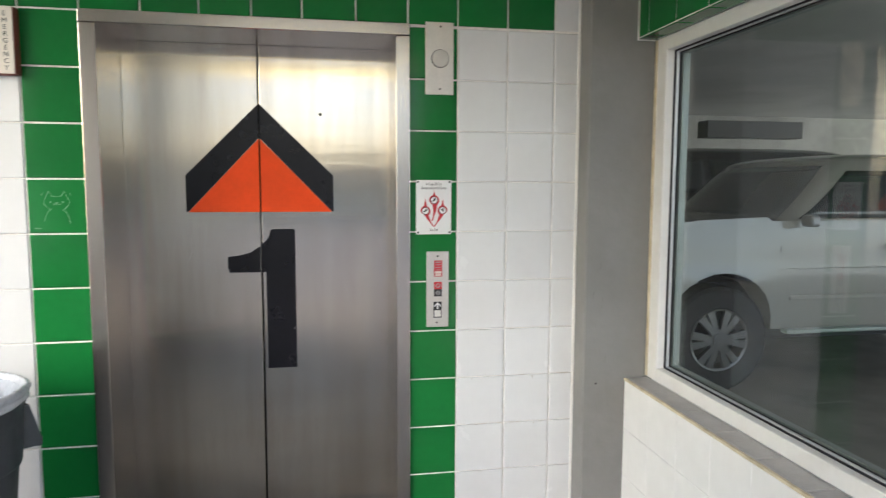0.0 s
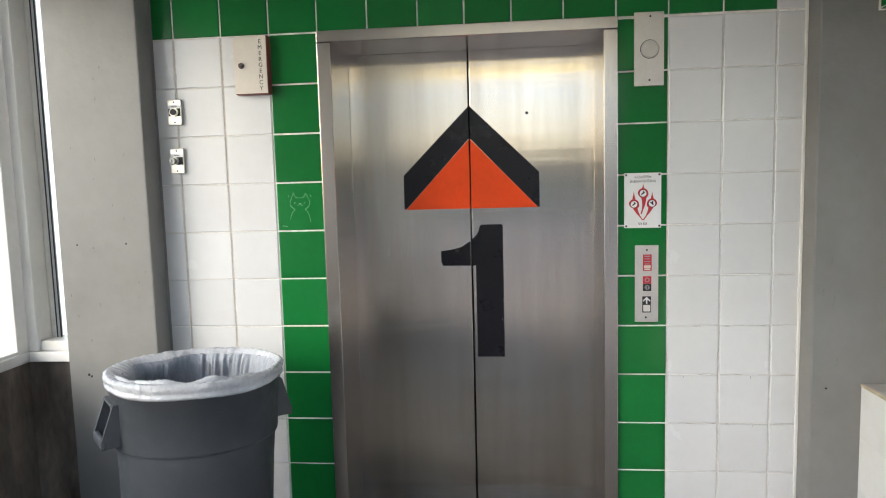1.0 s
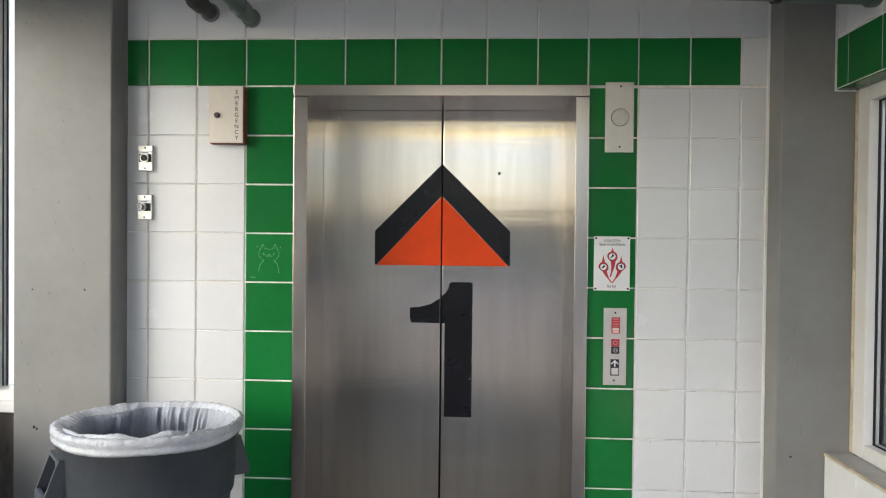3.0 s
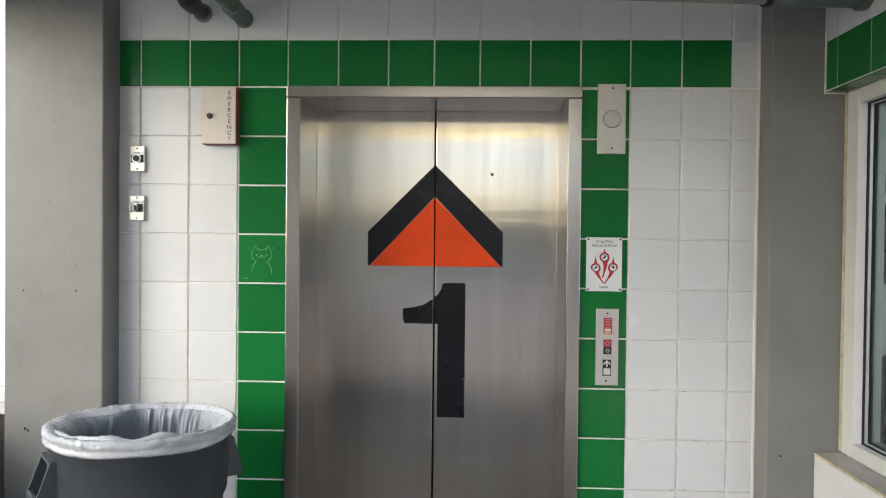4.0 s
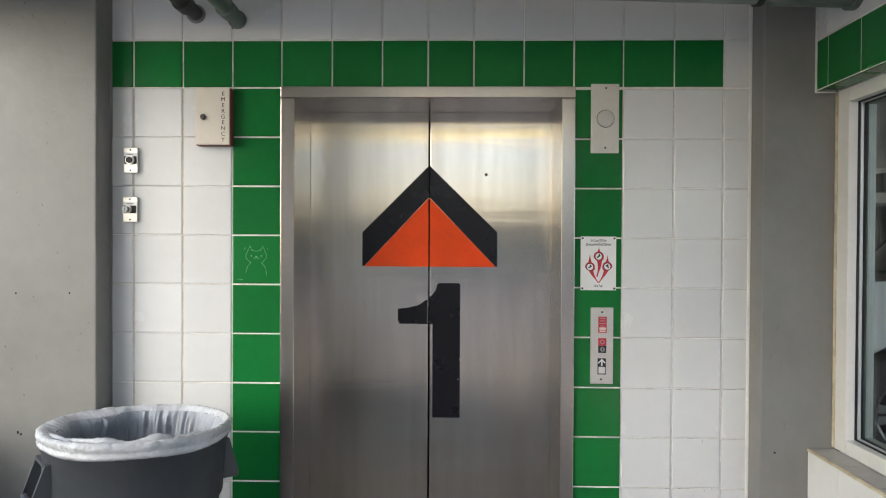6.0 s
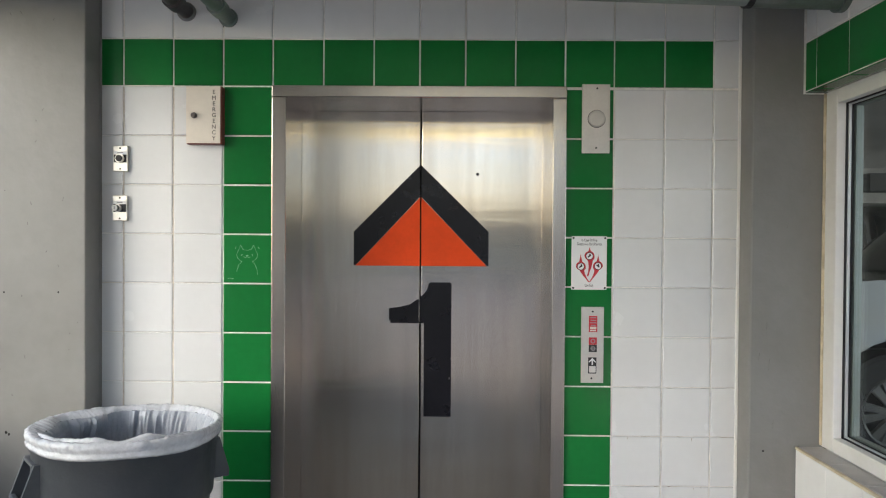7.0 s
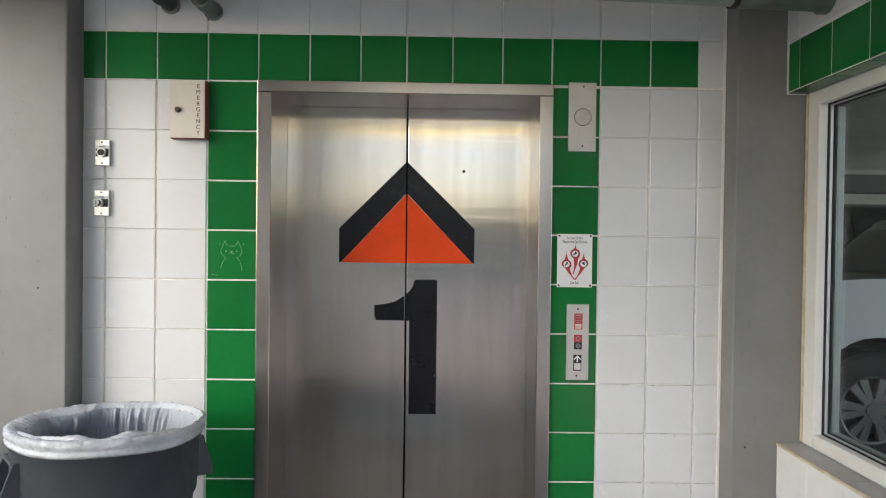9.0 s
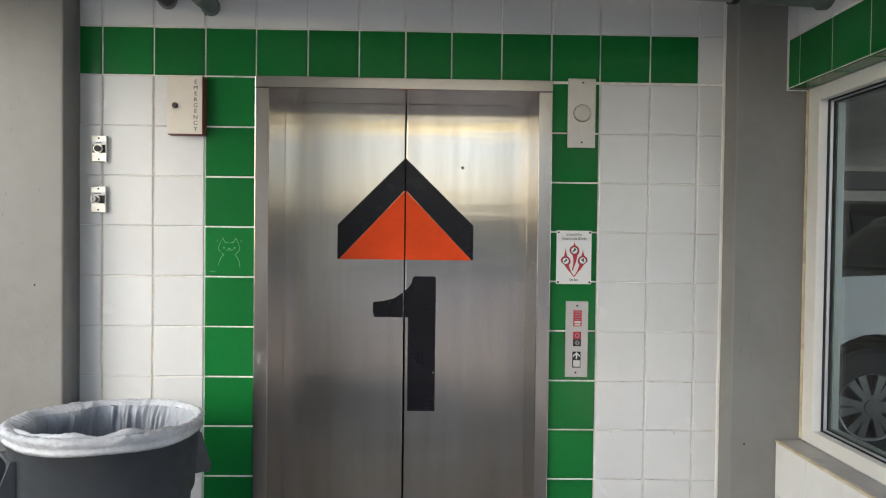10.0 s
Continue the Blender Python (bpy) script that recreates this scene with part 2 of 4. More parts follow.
def add_box(bm, x0, x1, y0, y1, z0, z1, bevel=0.0, segments=2):
    made = bmesh.ops.create_cube(bm, size=1.0, matrix=Matrix.Translation(((x0 + x1) / 2, (y0 + y1) / 2, (z0 + z1) / 2)) @ Matrix.Diagonal((x1 - x0, y1 - y0, z1 - z0, 1)))
    if bevel:
        edges = {e for v in made["verts"] for e in v.link_edges}
        bmesh.ops.bevel(bm, geom=list(edges), offset=bevel, segments=segments, profile=0.5, affect="EDGES")
    return bm


def box(x0, x1, y0, y1, z0, z1, bevel=0.0, segments=2):
    return add_box(bmesh.new(), x0, x1, y0, y1, z0, z1, bevel, segments)


def add_rod(bm, a, b, r, sides=20, r2=None):
    a, b = Vector(a), Vector(b)
    m = Matrix.Translation((a + b) / 2) @ (b - a).to_track_quat("Z", "Y").to_matrix().to_4x4()
    bmesh.ops.create_cone(bm, cap_ends=True, segments=sides, radius1=r, radius2=r if r2 is None else r2, depth=(b - a).length, matrix=m)
    return bm


def rod(a, b, r, sides=20, r2=None):
    return add_rod(bmesh.new(), a, b, r, sides, r2)


def prism(points, y0, y1):
    """A flat outline in x and z, given depth along y."""
    bm = bmesh.new()
    front = [bm.verts.new((x, y0, z)) for x, z in points]
    back = [bm.verts.new((x, y1, z)) for x, z in points]
    bm.faces.new(front)
    bm.faces.new(back[::-1])
    k = len(points)
    for i in range(k):
        j = (i + 1) % k
        bm.faces.new((front[i], front[j], back[j], back[i]))
    return bm


def lathe(profile, cx, cy, sides=64):
    """A turned shape about the upright axis at cx, cy, from (radius, height) pairs."""
    bm = bmesh.new()
    rings = [[bm.verts.new((cx + r * math.cos(2 * math.pi * i / sides), cy + r * math.sin(2 * math.pi * i / sides), z)) for i in range(sides)] for r, z in profile]
    for a, b in zip(rings, rings[1:]):
        for i in range(sides):
            j = (i + 1) % sides
            bm.faces.new((a[i], a[j], b[j], b[i]))
    return bm


def text_mesh(name, words, size, m, material, parent, depth=0.0004, label=""):
    """Words set in the built-in font, turned into a mesh of their own."""
    cu = bpy.data.curves.new(name, "FONT")
    cu.body, cu.size, cu.extrude, cu.align_x, cu.align_y = words, size, depth, "CENTER", "CENTER"
    tmp = new(name, cu)
    me = bpy.data.meshes.new_from_object(tmp.evaluated_get(bpy.context.evaluated_depsgraph_get()))
    bpy.data.objects.remove(tmp)
    bm = bmesh.new()
    bm.from_mesh(me)
    bm.transform(m)
    return part(name, bm, material, parent, label)


def wire(name, points, r, material, parent=None, label=""):
    bm = bmesh.new()
    for a, b in zip(points, points[1:]):
        add_rod(bm, a, b, r, 6)
    return part(name, bm, material, parent, label) if parent else link_mesh(name, bm, material, None, label)


def wall(name, material, boxes, label, category="wall"):
    bm = bmesh.new()
    for b in boxes:
        add_box(bm, *b)
    return tagged(link_mesh(name, bm, material), label, category, kind="structure")


# ---- large structure ----
X_LINES = [-1.313, -1.219, -1.013, -0.807, -0.603, -0.394, -0.187, 0.001, 0.188, 0.393, 0.596, 0.796, 1.002, 1.201, 1.309]
ROWS_UP = [2.19, 2.385, 2.587, 2.789, CEIL]
ROWS_DOWN = [2.19, 1.987, 1.785, 1.583, 1.380, 1.176, 0.971, 0.768, 0.563, 0.360, 0.157, FLOOR]
OPEN_X, OPEN_TOP, DOOR_Y = 0.546, 2.145, 0.292

wall_north = wall("wall_north", GROUT, [(-1.318, -0.600, 0.005, 0.25, FLOOR, CEIL), (0.598, 1.312, 0.005, 0.25, FLOOR, CEIL), (-0.600, 0.598, 0.005, 0.25, 2.188, CEIL)],
                  "tiled lift wall of white and green glazed squares with pale grout", "wall")
hoistway = wall("wall_shaft", CONCRETE, [(-1.318, 1.40, 0.55, 3.4, FLOOR, CEIL), (-1.318, -0.62, 0.25, 0.55, FLOOR, CEIL), (0.62, 1.40, 0.25, 0.55, FLOOR, CEIL), (-0.62, 0.62, 0.34, 0.55, 2.3, CEIL)],
                "plain concrete lift shaft behind the tiled wall", "wall")
pilaster_left = wall("wall_pilaster_west", CONCRETE_PAINT, [(-1.722, -1.316, -0.11, 0.30, FLOOR, CEIL)], "grey painted concrete pilaster with chips and old anchor holes", "pilaster")
pilaster_right = wall("wall_pilaster_east", CONCRETE_PAINT, [(1.311, 1.72, -0.11, 0.30, FLOOR, CEIL)], "grey painted concrete pilaster beside the window", "pilaster")
for p in (pilaster_left, pilaster_right):
    bv = p.modifiers.new("worn_edge", "BEVEL")
    bv.width, bv.segments = 0.006, 2

floor = wall("floor", FLOOR_MAT, [(-2.6, 16.0, -4.4, 10.0, FLOOR - 0.2, FLOOR)], "worn grey concrete floor of the lift lobby and garage", "floor")
ceiling = wall("ceiling", CEILING_PAINT, [(-2.25, 16.0, -4.4, 10.0, CEIL, CEIL + 0.25)], "pale painted concrete ceiling slab", "ceiling")
ground = wall("ground", ASPHALT, [(-400, 400, -400, -4.402, FLOOR - 0.35, FLOOR - 0.05), (-400, -2.602, -4.402, 400, FLOOR - 0.35, FLOOR - 0.05), (-2.602, 400, 10.002, 400, FLOOR - 0.35, FLOOR - 0.05)],
              "pale concrete apron outside the garage", "ground")

# window wall on the left, with a short return beside the pilaster
wall("wall_west", BROWN_WALL, [(-2.20, -1.99, -3.45, 0.0, FLOOR, 0.815), (-2.20, -1.723, 0.0, 0.25, FLOOR, 0.815)], "brown stained concrete wall under the windows", "wall")
wall("wall_west_upper", WHITE_WALL, [(-2.20, -1.99, -3.45, 0.25, 2.66, CEIL), (-1.99, -1.723, 0.0, 0.25, 2.66, CEIL)], "white wall over the windows", "wall")
wall("wall_west_end", WHITE_WALL, [(-2.20, -1.99, -3.45, -3.35, 0.817, 2.66), (-2.20, -2.05, -0.01, 0.25, 0.817, 2.66)], "white wall ends beside the windows", "wall")

# Unseen block, added so that the green tiles reflect something dark.
wall("wall_pier_east", CONCRETE_PAINT, [(1.27, 1.51, -4.4, -4.1, FLOOR, CEIL)], "added grey block at the way in, unseen, darkens the tile reflections", "pier")
# Unseen block, added to dull the reflection in the left door leaf.
wall("wall_pier", WHITE_WALL, [(-2.20, -0.70, -4.4, -4.1, FLOOR, CEIL), (-2.20, -1.99, -4.098, -3.452, FLOOR, CEIL)], "added white block at the way in, unseen, greys the left door leaf", "pier")

# window wall on the right
wall("wall_east", WHITE_WALL, [(1.497, 1.72, -4.4, -0.112, FLOOR, 0.752)], "low white wall under the garage window", "wall")
wall("wall_east_upper", GROUT, [(1.515, 1.72, -4.4, -0.112, 2.152, CEIL)], "tiled wall over the garage window", "wall")
wall("wall_east_end", WHITE_WALL, [(1.512, 1.72, -4.4, -4.05, 0.765, 2.150)], "white wall beside the garage window", "wall")
wall("wall_garage_back", PATCHY_WALL, [(1.40, 16.0, 9.7, 10.0, FLOOR, CEIL), (-1.318, 1.40, 3.4, 3.7, FLOOR, CEIL), (1.25, 1.45, 3.7, 9.7, FLOOR, CEIL)], "grey concrete back wall of the garage", "wall")

# ---- windows ----


def frame_ring(parent, x0, x1, y0, y1, z0, z1, face, material, name="window_frame", bevel=0.004, side=None):
    """Four bars round an opening in a wall that runs along y."""
    d = side or face
    for b in ((x0, x1, y0, y0 + d, z0, z1), (x0, x1, y1 - d, y1, z0, z1), (x0, x1, y0 + d, y1 - d, z0, z0 + face), (x0, x1, y0 + d, y1 - d, z1 - face, z1)):
        part(name, box(*b, bevel), material, parent)


east = tagged(empty("window_1", 1.65, -0.77, 0.76), "large fixed garage window in a white frame with dark gasket", "window", kind="structure")
frame_ring(east, 1.592, 1.627, -4.048, -0.113, 0.765, 2.149, 0.055, WHITE_FRAME, side=0.080)
frame_ring(east, 1.6275, 1.634, -3.990, -0.165, 0.790, 2.124, 0.034, GASKET, "gasket", 0.002, 0.031)
frame_ring(east, 1.6345, 1.646, -3.990, -0.165, 0.790, 2.124, 0.037, RIM_STRIP, "glazing_strip", 0.002, 0.034)
frame_ring(east, 1.6465, 1.6495, -3.990, -0.165, 0.790, 2.124, 0.040, GASKET, "gasket", 0.0, 0.037)
frame_ring(east, 1.6565, 1.685, -3.990, -0.165, 0.790, 2.124, 0.043, ALU, "outer_sash", 0.002, 0.044)
pane = part("pane", box(1.650, 1.656, -3.960, -0.190, 0.815, 2.100), GLASS, east)
pane.visible_shadow = False
part("caulk_bead", box(1.584, 1.593, -0.122, -0.1115, 0.77, 2.145, 0.003), CAULK, east, "yellowed caulk bead")

west = tagged(empty("window_2", -2.05, -1.7, 0.815), "white framed daylight window over the stained wall", "window", kind="structure")
frame_ring(west, -2.12, -1.985, -3.34, -0.012, 0.817, 2.655, 0.06, WHITE_FRAME)
part("window_frame", box(-2.11, -1.995, -1.74, -1.68, 0.88, 2.59, 0.004), WHITE_FRAME, west)
part("window_sill", box(-2.05, -1.972, -3.34, -0.002, 0.816, 0.862, 0.004), WHITE_FRAME, west)
p = part("pane", box(-2.075, -2.069, -3.28, -0.07, 0.875, 2.597), GLASS, west)
p.visible_shadow = False
side = tagged(empty("window_3", -1.85, 0.05, 0.815), "narrow white framed daylight window beside the pilaster", "window", kind="structure")
part("window_frame", box(-1.984, -1.938, -0.006, 0.14, 0.862, 2.655, 0.004), WHITE_FRAME, side)
part("window_frame", box(-1.938, -1.724, 0.0, 0.14, 2.60, 2.655, 0.004), WHITE_FRAME, side)
part("window_frame", box(-1.938, -1.724, 0.012, 0.14, 0.862, 0.905, 0.004), WHITE_FRAME, side)
part("window_sill", box(-1.972, -1.724, -0.020, 0.10, 0.817, 0.861, 0.004), WHITE_FRAME, side)
part("sash", box(-1.937, -1.913, 0.088, 0.112, 0.905, 2.60, 0.002), WHITE_FRAME, side)
for gx in (-1.9125, -1.8945):
    part("gasket", box(gx, gx + 0.005, 0.090, 0.094, 0.905, 2.60), GASKET, side)
part("sash", box(-1.907, -1.895, 0.090, 0.111, 0.905, 2.60, 0.002), RIM_STRIP, side)
p = part("pane", box(-1.889, -1.724, 0.100, 0.105, 0.905, 2.60), GLASS, side)
p.visible_shadow = False

# Added glowing sheet, stands in for daylight outside the narrow window.
glow = bpy.data.materials.new("glowing_backdrop")
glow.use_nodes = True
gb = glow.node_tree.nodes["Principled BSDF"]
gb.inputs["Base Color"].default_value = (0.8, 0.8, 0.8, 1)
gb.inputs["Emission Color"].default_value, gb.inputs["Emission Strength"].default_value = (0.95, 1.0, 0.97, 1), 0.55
wall("backdrop", glow, [(-3.4, -1.72, 1.30, 1.32, FLOOR - 0.05, 4.2)], "added glowing white sheet outside the narrow window, in place of daylight", "backdrop")

# ---- lift entrance ----
entrance = tagged(empty("elevator_entrance", 0, 0, FLOOR), "satin steel lift door surround set in green tile", "door frame", kind="structure")
part("jamb", box(-0.604, -OPEN_X, -0.012, DOOR_Y - 0.004, FLOOR, OPEN_TOP, 0.003), FRAME_STEEL, entrance)
part("jamb", box(OPEN_X, 0.602, -0.012, DOOR_Y - 0.004, FLOOR, OPEN_TOP, 0.003), FRAME_STEEL, entrance)
part("head", box(-0.604, 0.602, -0.014, DOOR_Y - 0.004, OPEN_TOP + 0.001, 2.193, 0.003), FRAME_STEEL, entrance)
part("sill_plate", box(-OPEN_X, OPEN_X, -0.01, DOOR_Y + 0.034, FLOOR, FLOOR + 0.014, 0.002), SILL_STEEL, entrance, "ribbed steel threshold")

GAP = -0.005


def door_panel(x0, x1, label):
    ob = empty("elevator_door_panel", (x0 + x1) / 2, DOOR_Y, FLOOR)
    tagged(ob, label, "elevator door", "lift door leaves")
    bm = box(x0, x1, DOOR_Y, DOOR_Y + 0.035, FLOOR + 0.017, 2.26, 0.003)
    part("leaf", bm, STEEL, ob)
    return ob


left_leaf = door_panel(-0.612, GAP - 0.003, "closed brushed steel lift door leaf with painted arrow half")
right_leaf = door_panel(GAP + 0.003, 0.612, "closed brushed steel lift door leaf with arrow and number one")
# Black sheet close behind the leaves: the shaft's shade is put into its colour.
tagged(link_mesh("wall_shaft_dark", box(-0.612, 0.612, DOOR_Y + 0.038, DOOR_Y + 0.05, FLOOR, 2.3), GAP_BLACK), "black sheet behind the door gap, painted as the shaft's shade", "wall", kind="structure")
DY0, DY1 = DOOR_Y - 0.0012, DOOR_Y + 0.001
GL, GR = GAP - 0.0032, GAP + 0.0032
part("arrow_border", prism([(GL, 1.902), (GL, 1.759), (-0.300, 1.4475), (-0.3085, 1.4475), (-0.3085, 1.601)], DY0, DY1), BLACK_PAINT, left_leaf, "black painted chevron half")
part("arrow_fill", prism([(GL, 1.757), (GL, 1.446), (-0.300, 1.446)], DY0, DY1), ORANGE_PAINT, left_leaf, "orange painted triangle half")
part("arrow_border", prism([(GR, 1.902), (0.304, 1.603), (0.304, 1.4475), (0.297, 1.4475), (GR, 1.759)], DY0, DY1), BLACK_PAINT, right_leaf, "black painted chevron half")
part("arrow_fill", prism([(GR, 1.757), (0.297, 1.446), (GR, 1.446)], DY0, DY1), ORANGE_PAINT, right_leaf, "orange painted triangle half")
part("number_flag", prism([(GL - 0.002, 1.292), (GL - 0.006, 1.297), (-0.050, 1.272), (-0.100, 1.259), (-0.146, 1.254), (-0.146, 1.200), (-0.141, 1.196), (-0.140, 1.186), (GL - 0.002, 1.185)], DY0, DY1),
     BLACK_PAINT, left_leaf, "black painted flag of the number")
part("number_stem", prism([(GR, 1.308), (0.014, 1.322), (0.027, 1.341), (0.033, 1.364), (0.040, 1.372), (0.131, 1.372), (0.1375, 1.366), (0.1375, 0.760), (0.0135, 0.760), (0.0125, 1.185), (GR, 1.185)], DY0, DY1),
     BLACK_PAINT, right_leaf, "black painted stem of the number")
part("key_hole", rod((0.252, DOOR_Y - 0.002, 1.864), (0.252, DOOR_Y + 0.002, 1.864), 0.0065, 16), SOCKET, right_leaf, "small black release key hole")

rub = random.Random(5)
for k in range(16):
    mx0, mz0 = 0.115 + rub.gauss(0.025, 0.022), 1.712 + rub.gauss(0, 0.007)
    wide, high = rub.uniform(0.006, 0.022), rub.uniform(0.001, 0.004)
    part("rub_mark", prism([(mx0, mz0), (mx0 + wide, mz0 - high * 0.4), (mx0 + wide * 0.8, mz0 + high), (mx0 + wide * 0.2, mz0 + high * 0.7)], DY0 - 0.0008, DY0 - 0.0002), SOCKET, right_leaf)
for k in range(14):
    mx0, mz0 = rub.uniform(-0.5, 0.5), rub.uniform(0.62, 1.44)
    if -0.17 < mx0 < 0.16:
        continue
    long, lean = rub.uniform(0.015, 0.05), rub.uniform(-0.3, 0.3)
    part("scratch", prism([(mx0, mz0), (mx0 + 0.0009, mz0), (mx0 + 0.0009 + lean * long, mz0 + long), (mx0 + lean * long, mz0 + long)], DOOR_Y - 0.0005, DOOR_Y + 0.001), MARK_PALE, left_leaf if mx0 < 0 else right_leaf)
for mx0, mz0 in ((0.128, 0.93), (0.1345, 1.02), (-0.1425, 1.19)):
    part("paint_chip", prism([(mx0, mz0), (mx0 + 0.004, mz0 + 0.002), (mx0 + 0.003, mz0 + 0.012), (mx0 - 0.001, mz0 + 0.008)], DY0 - 0.0008, DY0 - 0.0002), MARK_PALE, right_leaf if mx0 > 0 else left_leaf)

# ---- fittings on the lift wall ----


def screw(parent, x, y, z, r=0.004):
    return part("screw", rod((x, y - 0.0018, z), (x, y + 0.001, z), r, 12), SOCKET, parent)


ebox = tagged(empty("emergency_box", -0.871, 0, 1.947), "cream emergency cabinet with red-brown sides and black lettering", "wall box")
part("body", box(-0.943, -0.800, -0.037, 0.0, 1.947, 2.181, 0.002), BOX_RED, ebox, "red-brown enamelled box sides")
part("door", box(-0.944, -0.805, -0.042, -0.0375, 1.950, 2.180, 0.0015), BOX_CREAM, ebox, "cream enamelled door")
part("knob", add_rod(rod((-0.911, -0.056, 2.062), (-0.911, -0.042, 2.062), 0.0085, 18), (-0.911, -0.046, 2.062), (-0.911, -0.0422, 2.062), 0.012, 18), PIPE_DARK, ebox, "dark lock knob")
for i, ch in enumerate("EMERGENCY"):
    text_mesh("letter", ch, 0.0235, Matrix.Translation((-0.8305, -0.0425, 2.156 - 0.0233 * i)) @ Matrix.Rotation(radians(90), 4, "X"), INK, ebox)


def key_switch(x, z, dark):
    ob = tagged(empty("key_switch", x, 0, z - 0.052), "small steel %s switch plate on white tile" % ("black-knobbed" if dark else "key-operated"), "switch", "wall switches")
    part("plate", box(x - 0.030, x + 0.030, -0.016, 0.0, z - 0.052, z + 0.052, 0.002), PLATE_STEEL, ob)
    part("name_strip", box(x - 0.026, x + 0.026, -0.0172, -0.0162, z + 0.017, z + 0.030), SIGN_WHITE, ob, "white name strip")
    part("name_mark", box(x - 0.012, x + 0.012, -0.0178, -0.0174, z + 0.021, z + 0.026), GREY_INK, ob)
    part("dark_field", box(x - 0.026, x + 0.026, -0.0172, -0.0162, z - 0.016, z + 0.016), INK, ob, "black field")
    if dark:
        part("collar", rod((x, -0.026, z), (x, -0.0175, z), 0.018, 24), PLATE_STEEL, ob)
        part("knob", rod((x, -0.031, z), (x, -0.0262, z), 0.013, 20), INK, ob, "black push knob")
    else:
        part("collar", rod((x - 0.006, -0.024, z), (x - 0.006, -0.0175, z), 0.016, 24), PLATE_STEEL, ob)
        part("lock_barrel", rod((x - 0.010, -0.042, z), (x - 0.010, -0.0242, z), 0.0125, 20), RIM, ob, "chrome lock barrel")
        part("key_slot", box(x - 0.0115, x - 0.0085, -0.0428, -0.0421, z - 0.006, z + 0.006), INK, ob)
    screw(ob, x, -0.0165, z + 0.042, 0.0035)
    screw(ob, x, -0.0165, z - 0.042, 0.0035)
    return ob


key_switch(-1.224, 1.889, True)
key_switch(-1.226, 1.686, False)

gong = tagged(empty("signal_plate", 0.7205, 0, 1.922), "steel signal plate with a round pale lens on green tile", "wall plate")
part("plate", box(0.664, 0.777, -0.010, 0.0, 1.922, 2.203, 0.0015), PLATE_STEEL, gong)
part("lens", add_rod(rod((0.7225, -0.016, 2.062), (0.7225, -0.010, 2.062), 0.034, 40), (0.7225, -0.018, 2.062), (0.7225, -0.016, 2.062), 0.030, 40, 0.033), LENS_GREY, gong, "round frosted lens")
part("lens_ring", rod((0.7225, -0.0108, 2.062), (0.7225, -0.0098, 2.062), 0.0362, 40), SOCKET, gong, "dark rim round the lens")
screw(gong, 0.724, -0.010, 2.186)
screw(gong, 0.722, -0.010, 1.944)

sign = tagged(empty("fire_sign", 0.699, 0, 1.365), "white fire safety sign with red flames screwed on", "sign")
part("board", box(0.627, 0.771, -0.004, 0.0, 1.365, 1.584, 0.001), SIGN_WHITE, sign)
TURN_UP = Matrix.Rotation(radians(90), 4, "X")
text_mesh("lettering", "In Case Of Fire", 0.0165, Matrix.Translation((0.699, -0.0045, 1.5675)) @ Matrix.Diagonal((0.62, 1, 1, 1)) @ TURN_UP, INK, sign)
text_mesh("lettering", "Elevators Are Out Of Service", 0.0165, Matrix.Translation((0.699, -0.0045, 1.5515)) @ Matrix.Diagonal((0.51, 1, 1, 1)) @ TURN_UP, INK, sign)
text_mesh("lettering", "Use Exit", 0.0165, Matrix.Translation((0.699, -0.0045, 1.383)) @ Matrix.Diagonal((0.62, 1, 1, 1)) @ TURN_UP, INK, sign)


def flame(tip, belly, foot, r, sway):
    """A printed flame: pointed tip, round belly and a tail that thins out and sways to its foot."""
    tip, belly, foot = (Vector((a, 0, b)) for a, b in (tip, belly, foot))
    spine, n = [], 20
    up, down = (tip - belly).length, (foot - belly).length
    for i in range(n + 1):
        k = i / n
        spine.append((tip.lerp(belly, k), max(r * 0.62 * k ** 1.4, math.sqrt(max(0.0, r * r - ((1 - k) * up) ** 2)))))
    for i in range(1, n + 1):
        k = i / n
        p = belly.lerp(foot, k)
        p.x += sway * math.sin(math.pi * k) * (1 - 0.35 * k)
        spine.append((p, max(r * max(0.14, 0.62 * (1 - k)), math.sqrt(max(0.0, r * r - (k * down) ** 2)))))
    pts = [(p.x - w, p.z) for p, w in spine] + [(p.x + w, p.z) for p, w in spine[::-1]]
    part("flame", prism(pts, -0.0048, -0.0042), SIGN_RED, sign, "red printed flame")
    x, z = belly.x, belly.z
    part("roundel", rod((x, -0.0054, z), (x, -0.0049, z), r * 0.76, 28), INK, sign, "black-ringed white roundel")
    part("roundel", rod((x, -0.0058, z), (x, -0.0055, z), r * 0.64, 28), SIGN_WHITE, sign)
    bm = box(x - r * 0.42, x + r * 0.36, -0.0062, -0.0059, z - r * 0.12, z + r * 0.12)
    bmesh.ops.rotate(bm, verts=bm.verts, cent=(x, 0, z), matrix=Matrix.Rotation(radians(40 if x > 0.7 else -35), 3, "Y"))
    add_box(bm, x - r * 0.05, x + r * 0.22, -0.0062, -0.0059, z - r * 0.05, z + r * 0.46)
    part("symbol_bar", bm, INK, sign)


flame((0.701, 1.543), (0.700, 1.503), (0.693, 1.420), 0.0205, 0.008)
flame((0.664, 1.514), (0.665, 1.460), (0.699, 1.396), 0.0200, -0.006)
flame((0.736, 1.510), (0.735, 1.462), (0.701, 1.396), 0.0200, 0.006)
for sx in (0.6345, 0.7635):
    for sz in (1.3725, 1.5765):
        screw(sign, sx, -0.004, sz, 0.0042)

